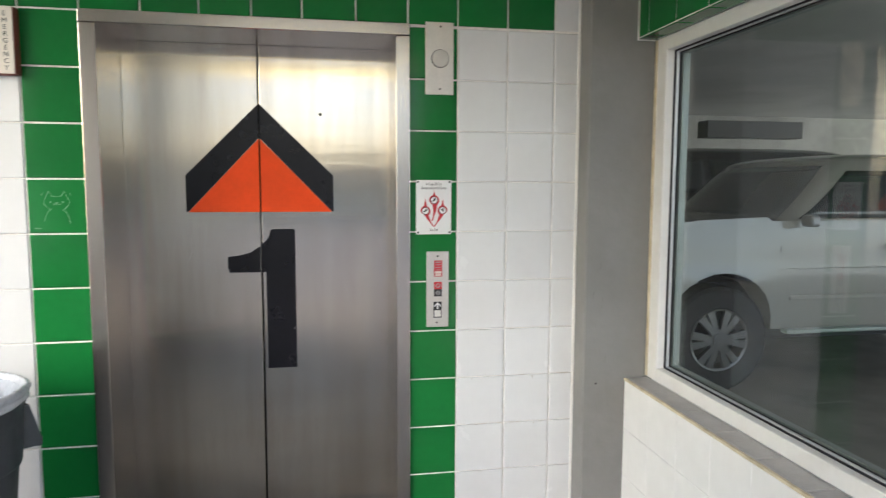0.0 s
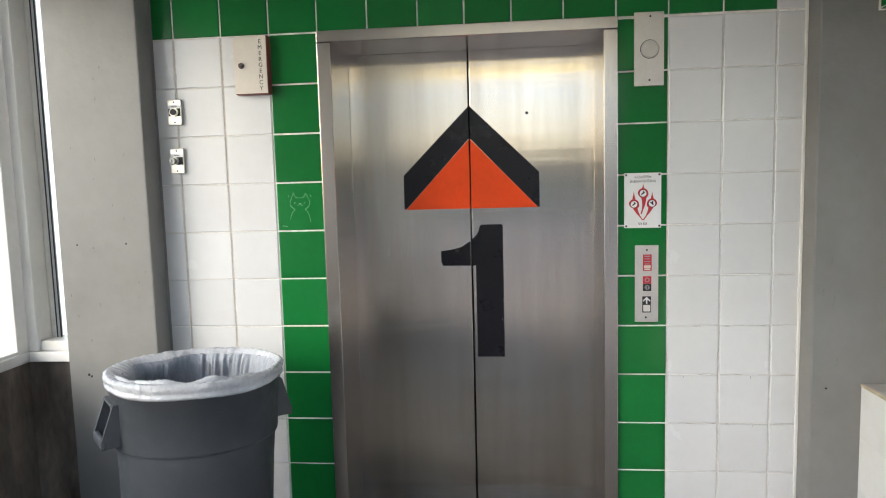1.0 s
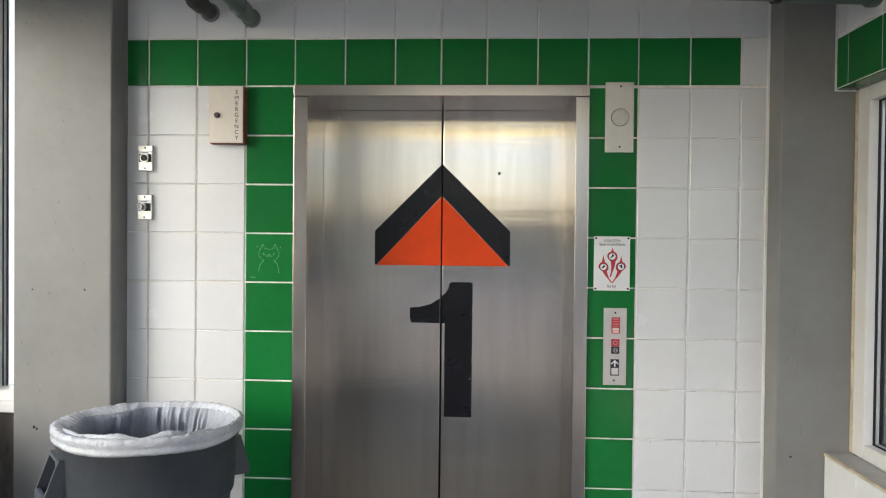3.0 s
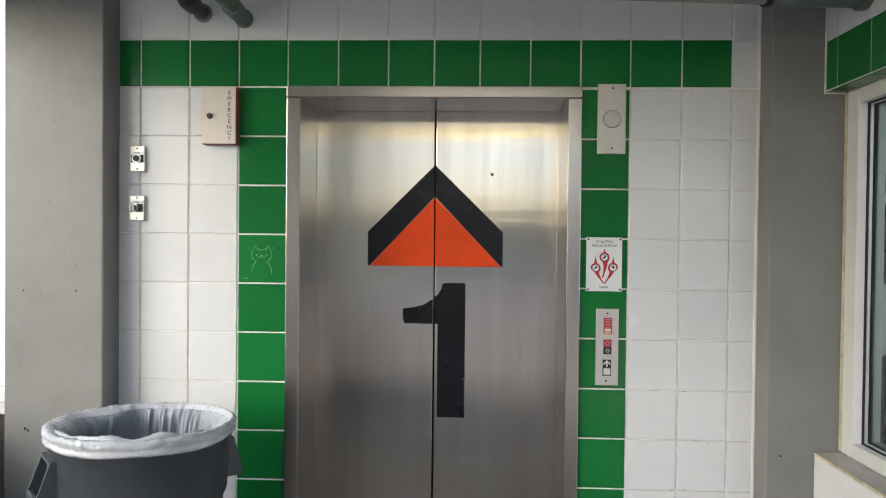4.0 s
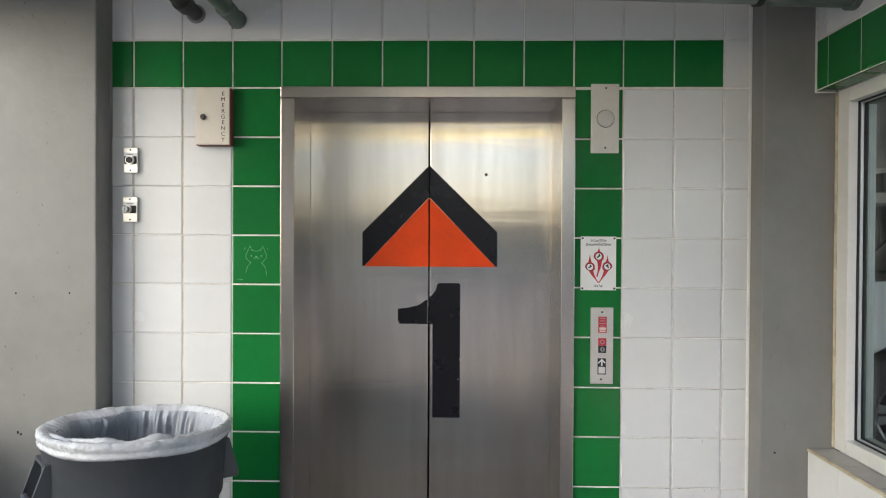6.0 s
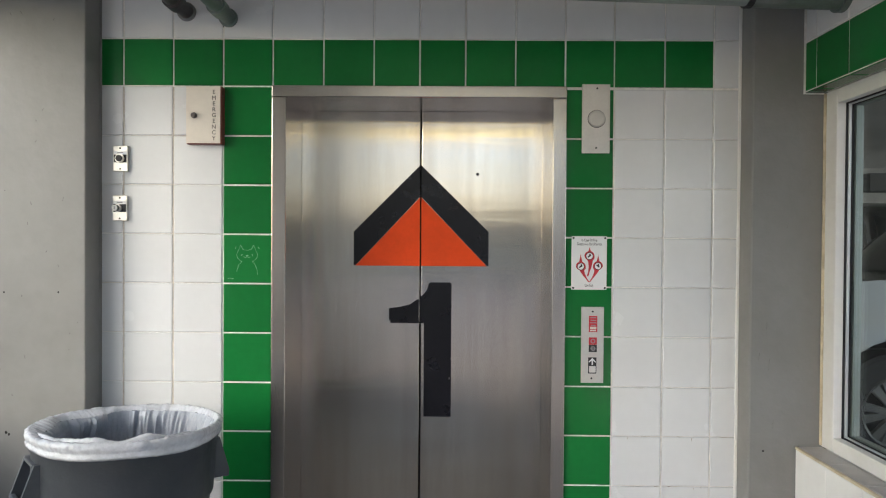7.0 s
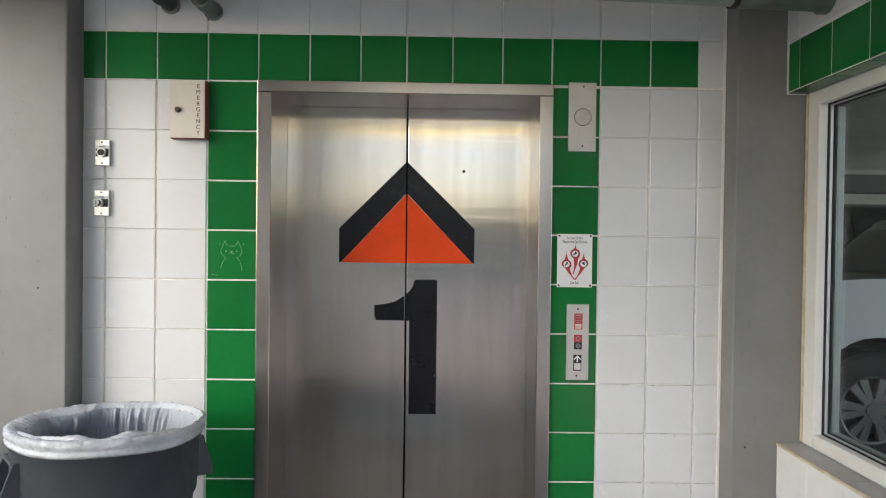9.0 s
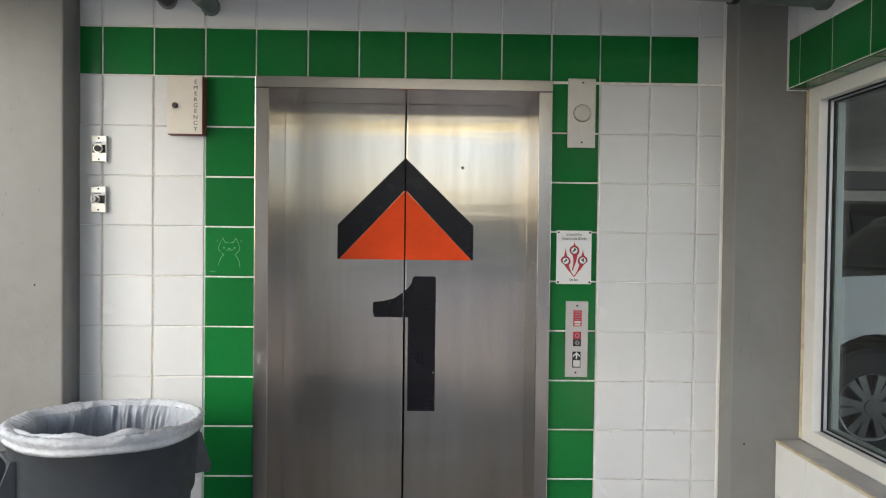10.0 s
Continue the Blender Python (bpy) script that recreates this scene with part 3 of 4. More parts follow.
panel = tagged(empty("call_panel", 0.715, 0, 0.983), "steel lift call panel with red labels and a lit-up arrow button", "call panel")
part("plate", box(0.669, 0.761, -0.007, 0.0, 0.983, 1.295, 0.0015), PLATE_STEEL, panel)
part("red_label", box(0.700, 0.734, -0.0082, -0.0072, 1.192, 1.258), LABEL_RED, panel, "red instruction label")
for i, (w, h) in enumerate(((0.024, 0.004), (0.022, 0.003), (0.026, 0.003), (0.020, 0.003), (0.026, 0.010), (0.024, 0.006))):
    zz = 1.251 - i * 0.0105
    part("label_bar", box(0.717 - w / 2, 0.717 + w / 2, -0.0087, -0.0083, zz - h / 2, zz + h / 2), BOX_CREAM if i > 3 else GREY_INK, panel)
part("red_label", box(0.700, 0.733, -0.0082, -0.0072, 1.140, 1.170), LABEL_RED, panel, "red fire label")
part("symbol_bar", rod((0.7165, -0.0088, 1.155), (0.7165, -0.0083, 1.155), 0.0095, 20), GREY_INK, panel)
part("symbol_bar", rod((0.7165, -0.0093, 1.155), (0.7165, -0.0089, 1.155), 0.006, 20), LABEL_RED, panel)
part("black_label", box(0.700, 0.733, -0.0082, -0.0072, 1.110, 1.1395), INK, panel, "black key switch label")
part("key_switch", rod((0.7165, -0.014, 1.125), (0.7165, -0.0083, 1.125), 0.0095, 20), RIM, panel, "chrome key switch")
part("key_slot", box(0.7150, 0.7180, -0.0147, -0.0141, 1.119, 1.131), INK, panel)
part("black_label", box(0.698, 0.732, -0.0082, -0.0072, 1.022, 1.088), INK, panel, "black button field")
part("arrow_mark", prism([(0.715, 1.086), (0.729, 1.072), (0.729, 1.066), (0.718, 1.075), (0.718, 1.058), (0.712, 1.058), (0.712, 1.075), (0.701, 1.066), (0.701, 1.072)], -0.0088, -0.0083), SIGN_WHITE, panel, "white up arrow")
part("button", box(0.7015, 0.7285, -0.0125, -0.0083, 1.0265, 1.0535, 0.003), BUTTON_WHITE, panel, "white square push button")
screw(panel, 0.715, -0.007, 1.276)
screw(panel, 0.712, -0.007, 1.002)

drawing = tagged(empty("scratched_drawing", -0.70, 0, 1.40), "faint line doodle scratched into a green tile", "graffiti")


def doodle(name, pts):
    wire(name, [(-0.807 + (u - 365) / 85 * 0.204, -0.0006, 1.583 - (v - 402) / 86 * 0.204) for u, v in pts], 0.0006, SCRATCH, drawing)


for side_of in (-1, 1):
    def cat(*pts):
        doodle("scratch", [(407 + side_of * u, v) for u, v in pts])

    cat((0, 430), (7, 429), (11, 421), (15, 430), (18, 437), (17, 443), (12, 448), (9, 450))
    cat((9, 450), (14, 455), (17, 463), (18, 472 if side_of > 0 else 468))
    cat((8, 437), (10, 438), (9, 440), (8, 437))
    cat((0, 441), (3, 443), (6, 441))
    cat((19, 424), (21, 428))
doodle("scratch", [(405, 439), (409, 439), (407, 441), (405, 439)])
doodle("scratch", [(374, 480), (377, 478), (380, 480), (384, 479)])

# ---- waste bin ----
BX, BY = -0.975, -0.455
RIM_Z = 0.919


def waste_bin():
    ob = tagged(empty("waste_bin", BX, BY, FLOOR), "large round grey plastic waste bin with side handles", "waste bin")
    body = lathe([(0.02, FLOOR + 0.015), (0.225, FLOOR + 0.012), (0.238, FLOOR), (0.243, FLOOR + 0.02), (0.262, 0.50), (0.268, 0.672), (0.269, 0.680), (0.279, 0.685), (0.281, 0.694), (0.288, RIM_Z - 0.045),
                  (0.294, RIM_Z - 0.042), (0.295, RIM_Z - 0.004), (0.294, RIM_Z - 0.002), (0.290, RIM_Z - 0.002), (0.284, RIM_Z - 0.05), (0.256, 0.45), (0.232, FLOOR + 0.03), (0.02, FLOOR + 0.03)], BX, BY, 72)
    part("body", body, CAN_PLASTIC, ob, smooth=True)
    for s in (-1, 1):
        # A hollow bail handle: two side cheeks, a grip and a web
        a = BX + s * 0.275
        bm = bmesh.new()
        for dy in (-0.075, 0.060):
            cheek = prism([(a, 0.850), (a + s * 0.018, 0.850), (a + s * 0.054, 0.738), (a + s * 0.054, 0.708), (a, 0.708)], BY + dy, BY + dy + 0.015)
            me = bpy.data.meshes.new("cheek")
            cheek.to_mesh(me)
            cheek.free()
            bm.from_mesh(me)
        add_box(bm, min(a + s * 0.040, a + s * 0.058), max(a + s * 0.040, a + s * 0.058), BY - 0.076, BY + 0.076, 0.704, 0.738, 0.006)
        add_box(bm, min(a, a + s * 0.022), max(a, a + s * 0.022), BY - 0.06, BY + 0.06, 0.838, 0.850, 0.003)
        bmesh.ops.rotate(bm, verts=bm.verts, cent=(BX, BY, 0), matrix=Matrix.Rotation(radians(42), 3, "Z"))
        part("handle", bm, CAN_PLASTIC, ob)
    return ob


bin_thing = waste_bin()


def bin_liner():
    ob = tagged(empty("bin_liner", BX, BY, RIM_Z), "white plastic bin liner folded over the rim of the bin", "bin liner")
    sides = 420

    outer, inner = bmesh.new(), bmesh.new()
    # outer skirt over the rim: radius, height, depth of the wrinkles
    skirt = [(0.288, -0.034, 0.002), (0.299, -0.036, 0.002), (0.303, -0.030, 0.002), (0.303, -0.024, 0.002), (0.299, -0.019, 0.002), (0.301, -0.012, 0.005), (0.305, -0.003, 0.007), (0.305, 0.006, 0.009), (0.300, 0.013, 0.010), (0.292, 0.016, 0.009),
             (0.285, 0.008, 0.008), (0.279, -0.004, 0.006)]
    well = [(0.279, -0.004, 0.006), (0.274, -0.015, 0.010), (0.269, -0.03, 0.013), (0.264, -0.05, 0.014), (0.259, -0.08, 0.013), (0.250, -0.13, 0.014), (0.242, -0.19, 0.014), (0.230, -0.30, 0.012), (0.212, -0.50, 0.010), (0.18, -0.62, 0.02), (0.10, -0.66, 0.02), (0.01, -0.665, 0.0)]
    for bm, rows in ((outer, skirt), (inner, well)):
        rings = []
        for k, (r, z, w) in enumerate(rows):
            ring = []
            for i in range(sides):
                a = 2 * math.pi * i / sides
                low = 0.004 * math.sin(a * 2 + 0.6) + 0.003 * math.sin(5 * a + 1) if bm is outer else 0.0
                if bm is outer:
                    crease = 0.5 - 1.1 * abs(noise.noise((5 * a + 0.5 * k, 0.35 * k, 2.0))) - 0.9 * abs(noise.noise((17 * a - 0.8 * k, 0.3 * k, 7.0))) - 0.6 * abs(noise.noise((46 * a + 0.6 * k, 0.4 * k, 3.0)))
                else:
                    drift = 0.25 * k * noise.noise((1.3 * a, 4.0, 0.3))
                    crease = 1.3 * noise.noise((11 * a + drift, 0.10 * k, 5.0)) - abs(noise.noise((26 * a + 2 * drift, 0.12 * k, 9.0))) * 1.5 + 0.4
                # The film sags into the bin in loose bulges, most on the near and window side
                loose = max(0.0, 0.45 + 0.55 * math.cos(a - radians(205)) + 0.9 * noise.noise((2.2 * a, 8.0, 1.0)))
                sag = ({10: 0.35, 11: 0.75} if bm is outer else {0: 0.75, 1: 1.0, 2: 0.95, 3: 0.75, 4: 0.45, 5: 0.2}).get(k, 0.0)
                rr = r + w * crease - 0.042 * loose * sag
                ring.append(bm.verts.new((BX + rr * math.cos(a), BY + rr * math.sin(a), RIM_Z + z + low * (1 - k / 11 if bm is outer else 0) + (0.5 * w * noise.noise((18 * a, 0.7 * k, 1.0)) if k < 3 or bm is outer else 0))))
            rings.append(ring)
        for a, b in zip(rings, rings[1:]):
            for i in range(sides):
                j = (i + 1) % sides
                bm.faces.new((a[i], a[j], b[j], b[i]))
    part("skirt", outer, LINER, ob, "white skirt over the rim", smooth=True)
    part("well", inner, LINER_IN, ob, "pleated inside of the liner, its shade put in as grey", smooth=True)
    # A loose roll of plastic lying along the front of the rim
    roll = bmesh.new()
    rings = []
    for i in range(60):
        k = i / 59
        a = radians(215 + 125 * k)
        size = 0.013 * math.sin(math.pi * k) ** 0.5 * (1 + 0.55 * noise.noise((9 * k, 1.0, 2.0)) - 0.5 * abs(noise.noise((23 * k, 4.0, 1.0)))) + 0.001
        cx, cy, cz = BX + 0.268 * math.cos(a), BY + 0.268 * math.sin(a), RIM_Z + 0.007 + 0.010 * noise.noise((6 * k, 2.0, 5.0))
        rings.append([roll.verts.new((cx + size * math.cos(b) * math.cos(a), cy + size * math.cos(b) * math.sin(a), cz + size * 1.1 * math.sin(b))) for b in [2 * math.pi * q / 10 for q in range(10)]])
    for a, b in zip(rings, rings[1:]):
        for q in range(10):
            roll.faces.new((a[q], a[(q + 1) % 10], b[(q + 1) % 10], b[q]))
    part("fold", roll, LINER, ob, smooth=True)
    return ob


liner_thing = bin_liner()
# The bin leans a little on the uneven floor
LEAN_BIN = Matrix.Translation((BX - 0.003, BY - 0.062, FLOOR + 0.003)) @ Matrix.Rotation(radians(0.7), 4, "Y") @ Matrix.Rotation(radians(-2.5), 4, "X") @ Matrix.Translation((-BX, -BY, -FLOOR))
for o in (bin_thing, liner_thing):
    o.matrix_basis = LEAN_BIN @ o.matrix_basis



def crumpled_bag(cx, cy, rx, ry, h):
    bm = bmesh.new()
    bmesh.ops.create_icosphere(bm, subdivisions=5, radius=1.0)
    for v in bm.verts:
        d = v.co.normalized()
        k = 1 + 0.28 * noise.noise(d * 2.1) + 0.16 * abs(noise.noise(d * 4.6 + Vector((3, 1, 2)))) - 0.10 * abs(noise.noise(d * 9.5)) + 0.03 * noise.noise(d * 22)
        v.co = Vector((cx + d.x * rx * k, cy + d.y * ry * k, FLOOR + max(0.0, h * 0.42 + d.z * h * 0.58 * k)))
    ob = link_mesh("plastic_bag", bm, LINER, None, smooth=True)
    return tagged(ob, "crumpled white plastic bag lying on the floor by the bin", "plastic bag")


crumpled_bag(-1.56, -0.36, 0.21, 0.19, 0.29)

# ---- pipes ----


def stub_pipe(x, z, r, material, label, collar):
    ob = tagged(empty("ceiling_pipe", x, 0, z), label, "pipe", "pipes through the lift wall")
    part("pipe", rod((x, 0.1, z), (x, -3.0, z + 0.02), r, 24), material, ob, smooth=False)
    part("escutcheon", rod((x, -0.012, z), (x, 0.006, z), r + 0.008, 24), CONCRETE_PAINT if collar else material, ob)
    part("coupling", rod((x, -0.16, z), (x, -0.10, z), r + 0.007, 24), material, ob)
    return ob


stub_pipe(-0.957, 2.492, 0.030, PIPE_DARK, "dark iron pipe running out of the tiled wall", True)
stub_pipe(-0.785, 2.468, 0.030, PIPE_GREEN, "green-grey painted pipe running out of the tiled wall", False)
tagged(wire("loose_wire", [(-0.806, -0.010, 2.59), (-0.815, -0.010, 2.50), (-0.826, -0.008, 2.465), (-0.808, -0.006, 2.452), (-0.806, -0.002, 2.430)], 0.0022, GASKET), "thin black loose wire hanging by the pipes", "wire")

drain = tagged(empty("drain_pipe", 0.8, -0.37, 2.43), "galvanised horizontal drain pipe below the ceiling", "pipe")
part("pipe", rod((-2.0, -0.37, 2.555), (1.18, -0.37, 2.452), 0.055, 28), PIPE_GALV, drain)
part("coupling", rod((1.165, -0.37, 2.452), (1.185, -0.37, 2.452), 0.062, 28), GASKET, drain, "black pipe clamp")
part("pipe", rod((1.185, -0.37, 2.450), (1.53, -0.37, 2.441), 0.057, 28), PIPE_GREEN, drain)
part("flange", rod((1.488, -0.37, 2.442), (1.510, -0.37, 2.442), 0.066, 28), PIPE_GREEN, drain)
part("hanger", rod((1.175, -0.37, 2.50), (1.20, -0.37, CEIL), 0.006, 8), PIPE_DARK, drain)

# ---- unseen batten lamp, added for the yellow band in the doors ----
lamp_glow = bpy.data.materials.new("warm_lamp_diffuser")
lamp_glow.use_nodes = True
lg = lamp_glow.node_tree.nodes["Principled BSDF"]
lg.inputs["Base Color"].default_value = (0.8, 0.72, 0.5, 1)
lg.inputs["Emission Color"].default_value, lg.inputs["Emission Strength"].default_value = (1.0, 0.78, 0.30, 1), 1.5
batten = tagged(empty("added_batten", 0.3, -4.2, CEIL), "added batten lamp, unseen, whose yellow diffuser reflects in the doors", "ceiling light")
part("housing", box(-0.95, 1.30, -4.27, -4.13, 2.785, 2.84, 0.006), WHITE_FRAME, batten)
part("diffuser", box(-0.93, 1.28, -4.26, -4.14, 2.725, 2.784, 0.02, 3), lamp_glow, batten, "glowing warm yellow diffuser")
for ex in (-0.97, 1.30):
    part("end_cap", box(ex, ex + 0.02, -4.265, -4.135, 2.73, 2.80, 0.004), WHITE_FRAME, batten)
for ex in (-0.6, 0.95):
    part("hanger", rod((ex, -4.2, 2.84), (ex, -4.2, CEIL), 0.006, 8), PIPE_DARK, batten)

# ---- garage vehicles ----


def arc(cx, cz, r, a0, a1, n=14):
    return [(cx + r * math.cos(radians(a0 + (a1 - a0) * i / n)), cz + r * math.sin(radians(a0 + (a1 - a0) * i / n))) for i in range(n + 1)]


def vehicle(x, y, paint, label, tall=1.0, wheel_r=0.41):
    """An off-road wagon that points along -x; x is its nose, y its near side."""
    ob = tagged(empty("parked_suv", x, y, FLOOR), label, "car", "parked vehicles")
    f, w = FLOOR + 0.07, 1.95
    WX = (0.95, 3.80)
    lower = [(0.10, 0.36), (0.02, 0.46), (0.0, 0.66), (0.03, 0.98), (0.10, 1.12), (0.30, 1.20), (0.80, 1.25 * tall), (1.32, 1.27 * tall), (1.36, 1.24 * tall), (4.85, 1.25 * tall), (4.98, 1.05), (5.0, 0.5), (4.9, 0.40), (4.25, 0.40)]
    lower += arc(WX[1], 0.40, 0.45, 0, 180) + [(3.3, 0.40), (1.42, 0.40)] + arc(WX[0], 0.40, 0.455, 0, 180) + [(0.45, 0.36)]
    bm = prism([(a, b) for a, b in lower], 0, w)
    for level in (0.50, 0.62, 0.74, 0.86, 0.90, 0.98, 1.06, 1.14):
        bmesh.ops.bisect_plane(bm, geom=bm.verts[:] + bm.edges[:] + bm.faces[:], plane_co=(0, 0, level), plane_no=(0, 0, 1))
    for level in (0.12, 0.25, 0.40, 0.7, 1.2, 1.45, 1.7, 3.2, 3.5, 4.1, 4.5, 4.8):
        bmesh.ops.bisect_plane(bm, geom=bm.verts[:] + bm.edges[:] + bm.faces[:], plane_co=(level, 0, 0), plane_no=(1, 0, 0))
    for v in bm.verts:
        p, h = v.co.x, v.co.z
        # Flanks: tucked in at the sill, full at the crease, drawn in towards the windows; flared round the wheels; rounded nose
        flare = max(math.exp(-((p - wx) / 0.42) ** 2) for wx in WX) * max(0.0, 1 - abs(h - 0.80) / 0.30)
        inset = 0.07 * max(0.0, (0.72 - h) / 0.35) + 0.012 * (h > 0.88) + 0.16 * max(0.0, h - 0.98) ** 1.4 + 0.55 * max(0.0, 0.42 - p) ** 1.6 + 0.3 * max(0.0, p - 4.6) ** 1.6 - 0.03 * flare
        v.co.y = inset if v.co.y < w / 2 else w - inset
        v.co += Vector((x, y, f))
    body = part("body", bm, paint, ob)
    body.data.shade_smooth()
    bv = body.modifiers.new("rounding", "BEVEL")
    bv.width, bv.segments, bv.angle_limit = 0.035, 3, radians(42)
    wn2 = body.modifiers.new("even_shading", "WEIGHTED_NORMAL")
    wn2.keep_sharp = True
    # Greenhouse: rounded rings that lean in from the belt to a crowned roof
    z0, h = f + 1.17 * tall, 0.53 * tall
    yc = y + w / 2

    def front_x(k):
        return 1.26 + 0.62 * k ** 0.92

    def half_w(k):
        return w / 2 - 0.05 - 0.17 * k ** 1.25

    def ring(k):
        hw, fx, rx = half_w(k), front_x(k), 4.90 - 0.30 * k
        pts = []
        for i in range(17):
            u = -1 + i / 8
            pts.append((fx + 0.16 * abs(u) ** 2.4, yc + hw * 0.955 * u))
        pts += [(fx + 0.26, yc + hw)] + [(fx + 0.26 + (rx - 0.2 - fx - 0.26) * q / 8, yc + hw * (1 + 0.012 * math.sin(math.pi * q / 8))) for q in range(1, 9)]
        pts += [(rx, yc + hw * 0.9), (rx + 0.03, yc), (rx, yc - hw * 0.9)]
        pts += [(fx + 0.26 + (rx - 0.2 - fx - 0.26) * q / 8, yc - hw * (1 + 0.012 * math.sin(math.pi * q / 8))) for q in range(8, 0, -1)] + [(fx + 0.26, yc - hw)]
        return pts

    bm = bmesh.new()
    levels = [(k / 8, z0 + h * k / 8, 0.0) for k in range(9)]
    levels += [(1.0, z0 + h + 0.028, 0.06), (1.0, z0 + h + 0.052, 0.16), (1.0, z0 + h + 0.075, 0.42), (1.0, z0 + h + 0.085, 0.75)]
    loops = []
    for k, zz, shrink in levels:
        mid = 3.2
        loops.append([bm.verts.new((x + px + (mid - px) * shrink * 0.9, py + (yc - py) * shrink, zz)) for px, py in ring(k)])
    for a, b in zip(loops, loops[1:]):
        for i in range(len(a)):
            bm.faces.new((a[i], a[(i + 1) % len(a)], b[(i + 1) % len(a)], b[i]))
    bm.faces.new(loops[-1])
    part("cabin", bm, paint, ob, smooth=True)

    def skin(name, grid, material):
        """A thin curved pane from a grid of points."""
        bm2 = bmesh.new()
        vs = [[bm2.verts.new(c) for c in row] for row in grid]
        for a, b in zip(vs, vs[1:]):
            for i in range(len(a) - 1):
                bm2.faces.new((a[i], a[i + 1], b[i + 1], b[i]))
        pane_ob = part(name, bm2, material, ob, smooth=True)
        th = pane_ob.modifiers.new("thickness", "SOLIDIFY")
        th.thickness, th.offset = 0.005, 0.0
        return pane_ob

    def flank(p, k, s2):
        fx, rx = front_x(k) + 0.26, 4.70 - 0.30 * k
        q = min(1.0, max(0.0, (p - fx) / (rx - fx)))
        return (x + p, yc + s2 * (half_w(k) * (1 + 0.012 * math.sin(math.pi * q)) + 0.005), z0 + h * k)

    for s2 in (-1, 1):
        for p_lo0, p_lo1, p_hi0, p_hi1 in ((1.60, 2.52, 2.10, 2.52), (2.60, 3.48, 2.60, 3.48), (3.58, 4.58, 3.58, 4.32)):
            grid = []
            for i in range(7):
                k = 0.16 + 0.70 * i / 6
                u = i / 6
                a, b = p_lo0 + (p_hi0 - p_lo0) * u ** 0.85, p_lo1 + (p_hi1 - p_lo1) * u
                grid.append([flank(a + (b - a) * q / 8, k, s2) for q in range(9)])
            skin("side_window", grid, CAR_GLASS)
    grid = []
    for i in range(9):
        k = 0.13 + 0.80 * i / 8
        grid.append([(x + front_x(k) + 0.16 * abs(u) ** 2.4 - 0.006, yc + half_w(k) * 0.955 * u, z0 + h * k + 0.003) for u in [-0.93 + 1.86 * q / 16 for q in range(17)]])
    skin("windscreen", grid, SCREEN_GLASS)
    for u in (-0.55, 0.1):
        part("wiper", rod((x + 1.235, yc + u * 0.8, z0 + 0.075), (x + 1.36, yc + (u + 0.55) * 0.8, z0 + 0.105), 0.008, 6), TRIM_BLACK, ob)
    # Flank details
    for q0, q1 in ((y - 0.010, y + 0.02), (y + w - 0.02, y + w + 0.010)):
        part("flank_moulding", box(x + 1.52, x + 3.25, q0 + 0.012, q1 + 0.012, f + 0.63, f + 0.67, 0.010), paint, ob)
        part("running_board", box(x + 1.46, x + 3.30, q0 - 0.05 if q0 < y else q0, q1 if q0 < y else q1 + 0.05, f + 0.385, f + 0.415, 0.008), ALU, ob)
        part("shoulder_crease", box(x + 0.5, x + 4.6, q0 + 0.008, q1 - 0.004, f + 0.872, f + 0.880, 0.003), paint, ob)
        for hx in (2.35, 3.38):
            part("door_handle", box(x + hx, x + hx + 0.20, q0 - 0.02 if q0 < y else q0, q1 if q0 < y else q1 + 0.02, f + 1.02, f + 1.055, 0.008), RIM, ob, "chrome door handle")
        if q0 < y:
            for dx in (1.43, 2.54, 3.56):
                part("door_gap", box(x + dx, x + dx + 0.004, y - 0.0012, y + 0.02, f + 0.72, f + 0.878), TRIM_BLACK, ob)
                part("door_gap", box(x + dx, x + dx + 0.004, y + 0.0105, y + 0.04, f + 0.884, f + 1.05), TRIM_BLACK, ob)
        part("mirror", box(x + 1.56, x + 1.64, q0 - 0.13 if q0 < y else q1, q0 if q0 < y else q1 + 0.13, f + 1.20 * tall, f + 1.29 * tall, 0.025, 3), RIM, ob, "chrome mirror cap")
    part("grille", box(x - 0.012, x + 0.03, y + 0.5, y + w - 0.5, f + 0.62, f + 0.98, 0.008), TRIM_BLACK, ob)
    for q in (y + 0.03, y + w - 0.41):
        part("headlamp", box(x + 0.012, x + 0.30, q - 0.034, q + 0.39, f + 0.80, f + 0.98, 0.03, 3), LAMP_GLASS, ob)
    part("number_plate", box(x - 0.02, x - 0.008, y + w / 2 - 0.16, y + w / 2 + 0.16, f + 0.45, f + 0.57), SIGN_WHITE, ob)
    part("underbody", box(x + 0.3, x + 4.7, y + 0.25, y + w - 0.25, f + 0.28, f + 0.75), TRIM_BLACK, ob)
    for wx in WX:
        for s, q in ((-1, y + 0.02), (1, y + w - 0.02)):
            c = Vector((x + wx, q, FLOOR + wheel_r))
            yy = q
            ring = bmesh.new()
            prof = [(0.238, 0.0), (0.252, 0.004), (wheel_r - 0.03, 0.002), (wheel_r - 0.004, 0.02), (wheel_r, 0.05), (wheel_r, 0.20), (wheel_r - 0.02, 0.23), (0.232, 0.23), (0.232, 0.02)]
            rings = [[ring.verts.new((c.x + r * math.cos(2 * math.pi * i / 40), yy - s * d, c.z + r * math.sin(2 * math.pi * i / 40))) for i in range(40)] for r, d in prof]
            for ra, rb in zip(rings, rings[1:] + rings[:1]):
                for i in range(40):
                    j = (i + 1) % 40
                    ring.faces.new((ra[i], ra[j], rb[j], rb[i]))
            tyre = part("wheel", ring, TYRE, ob, "black tyre on a many-spoked alloy wheel")
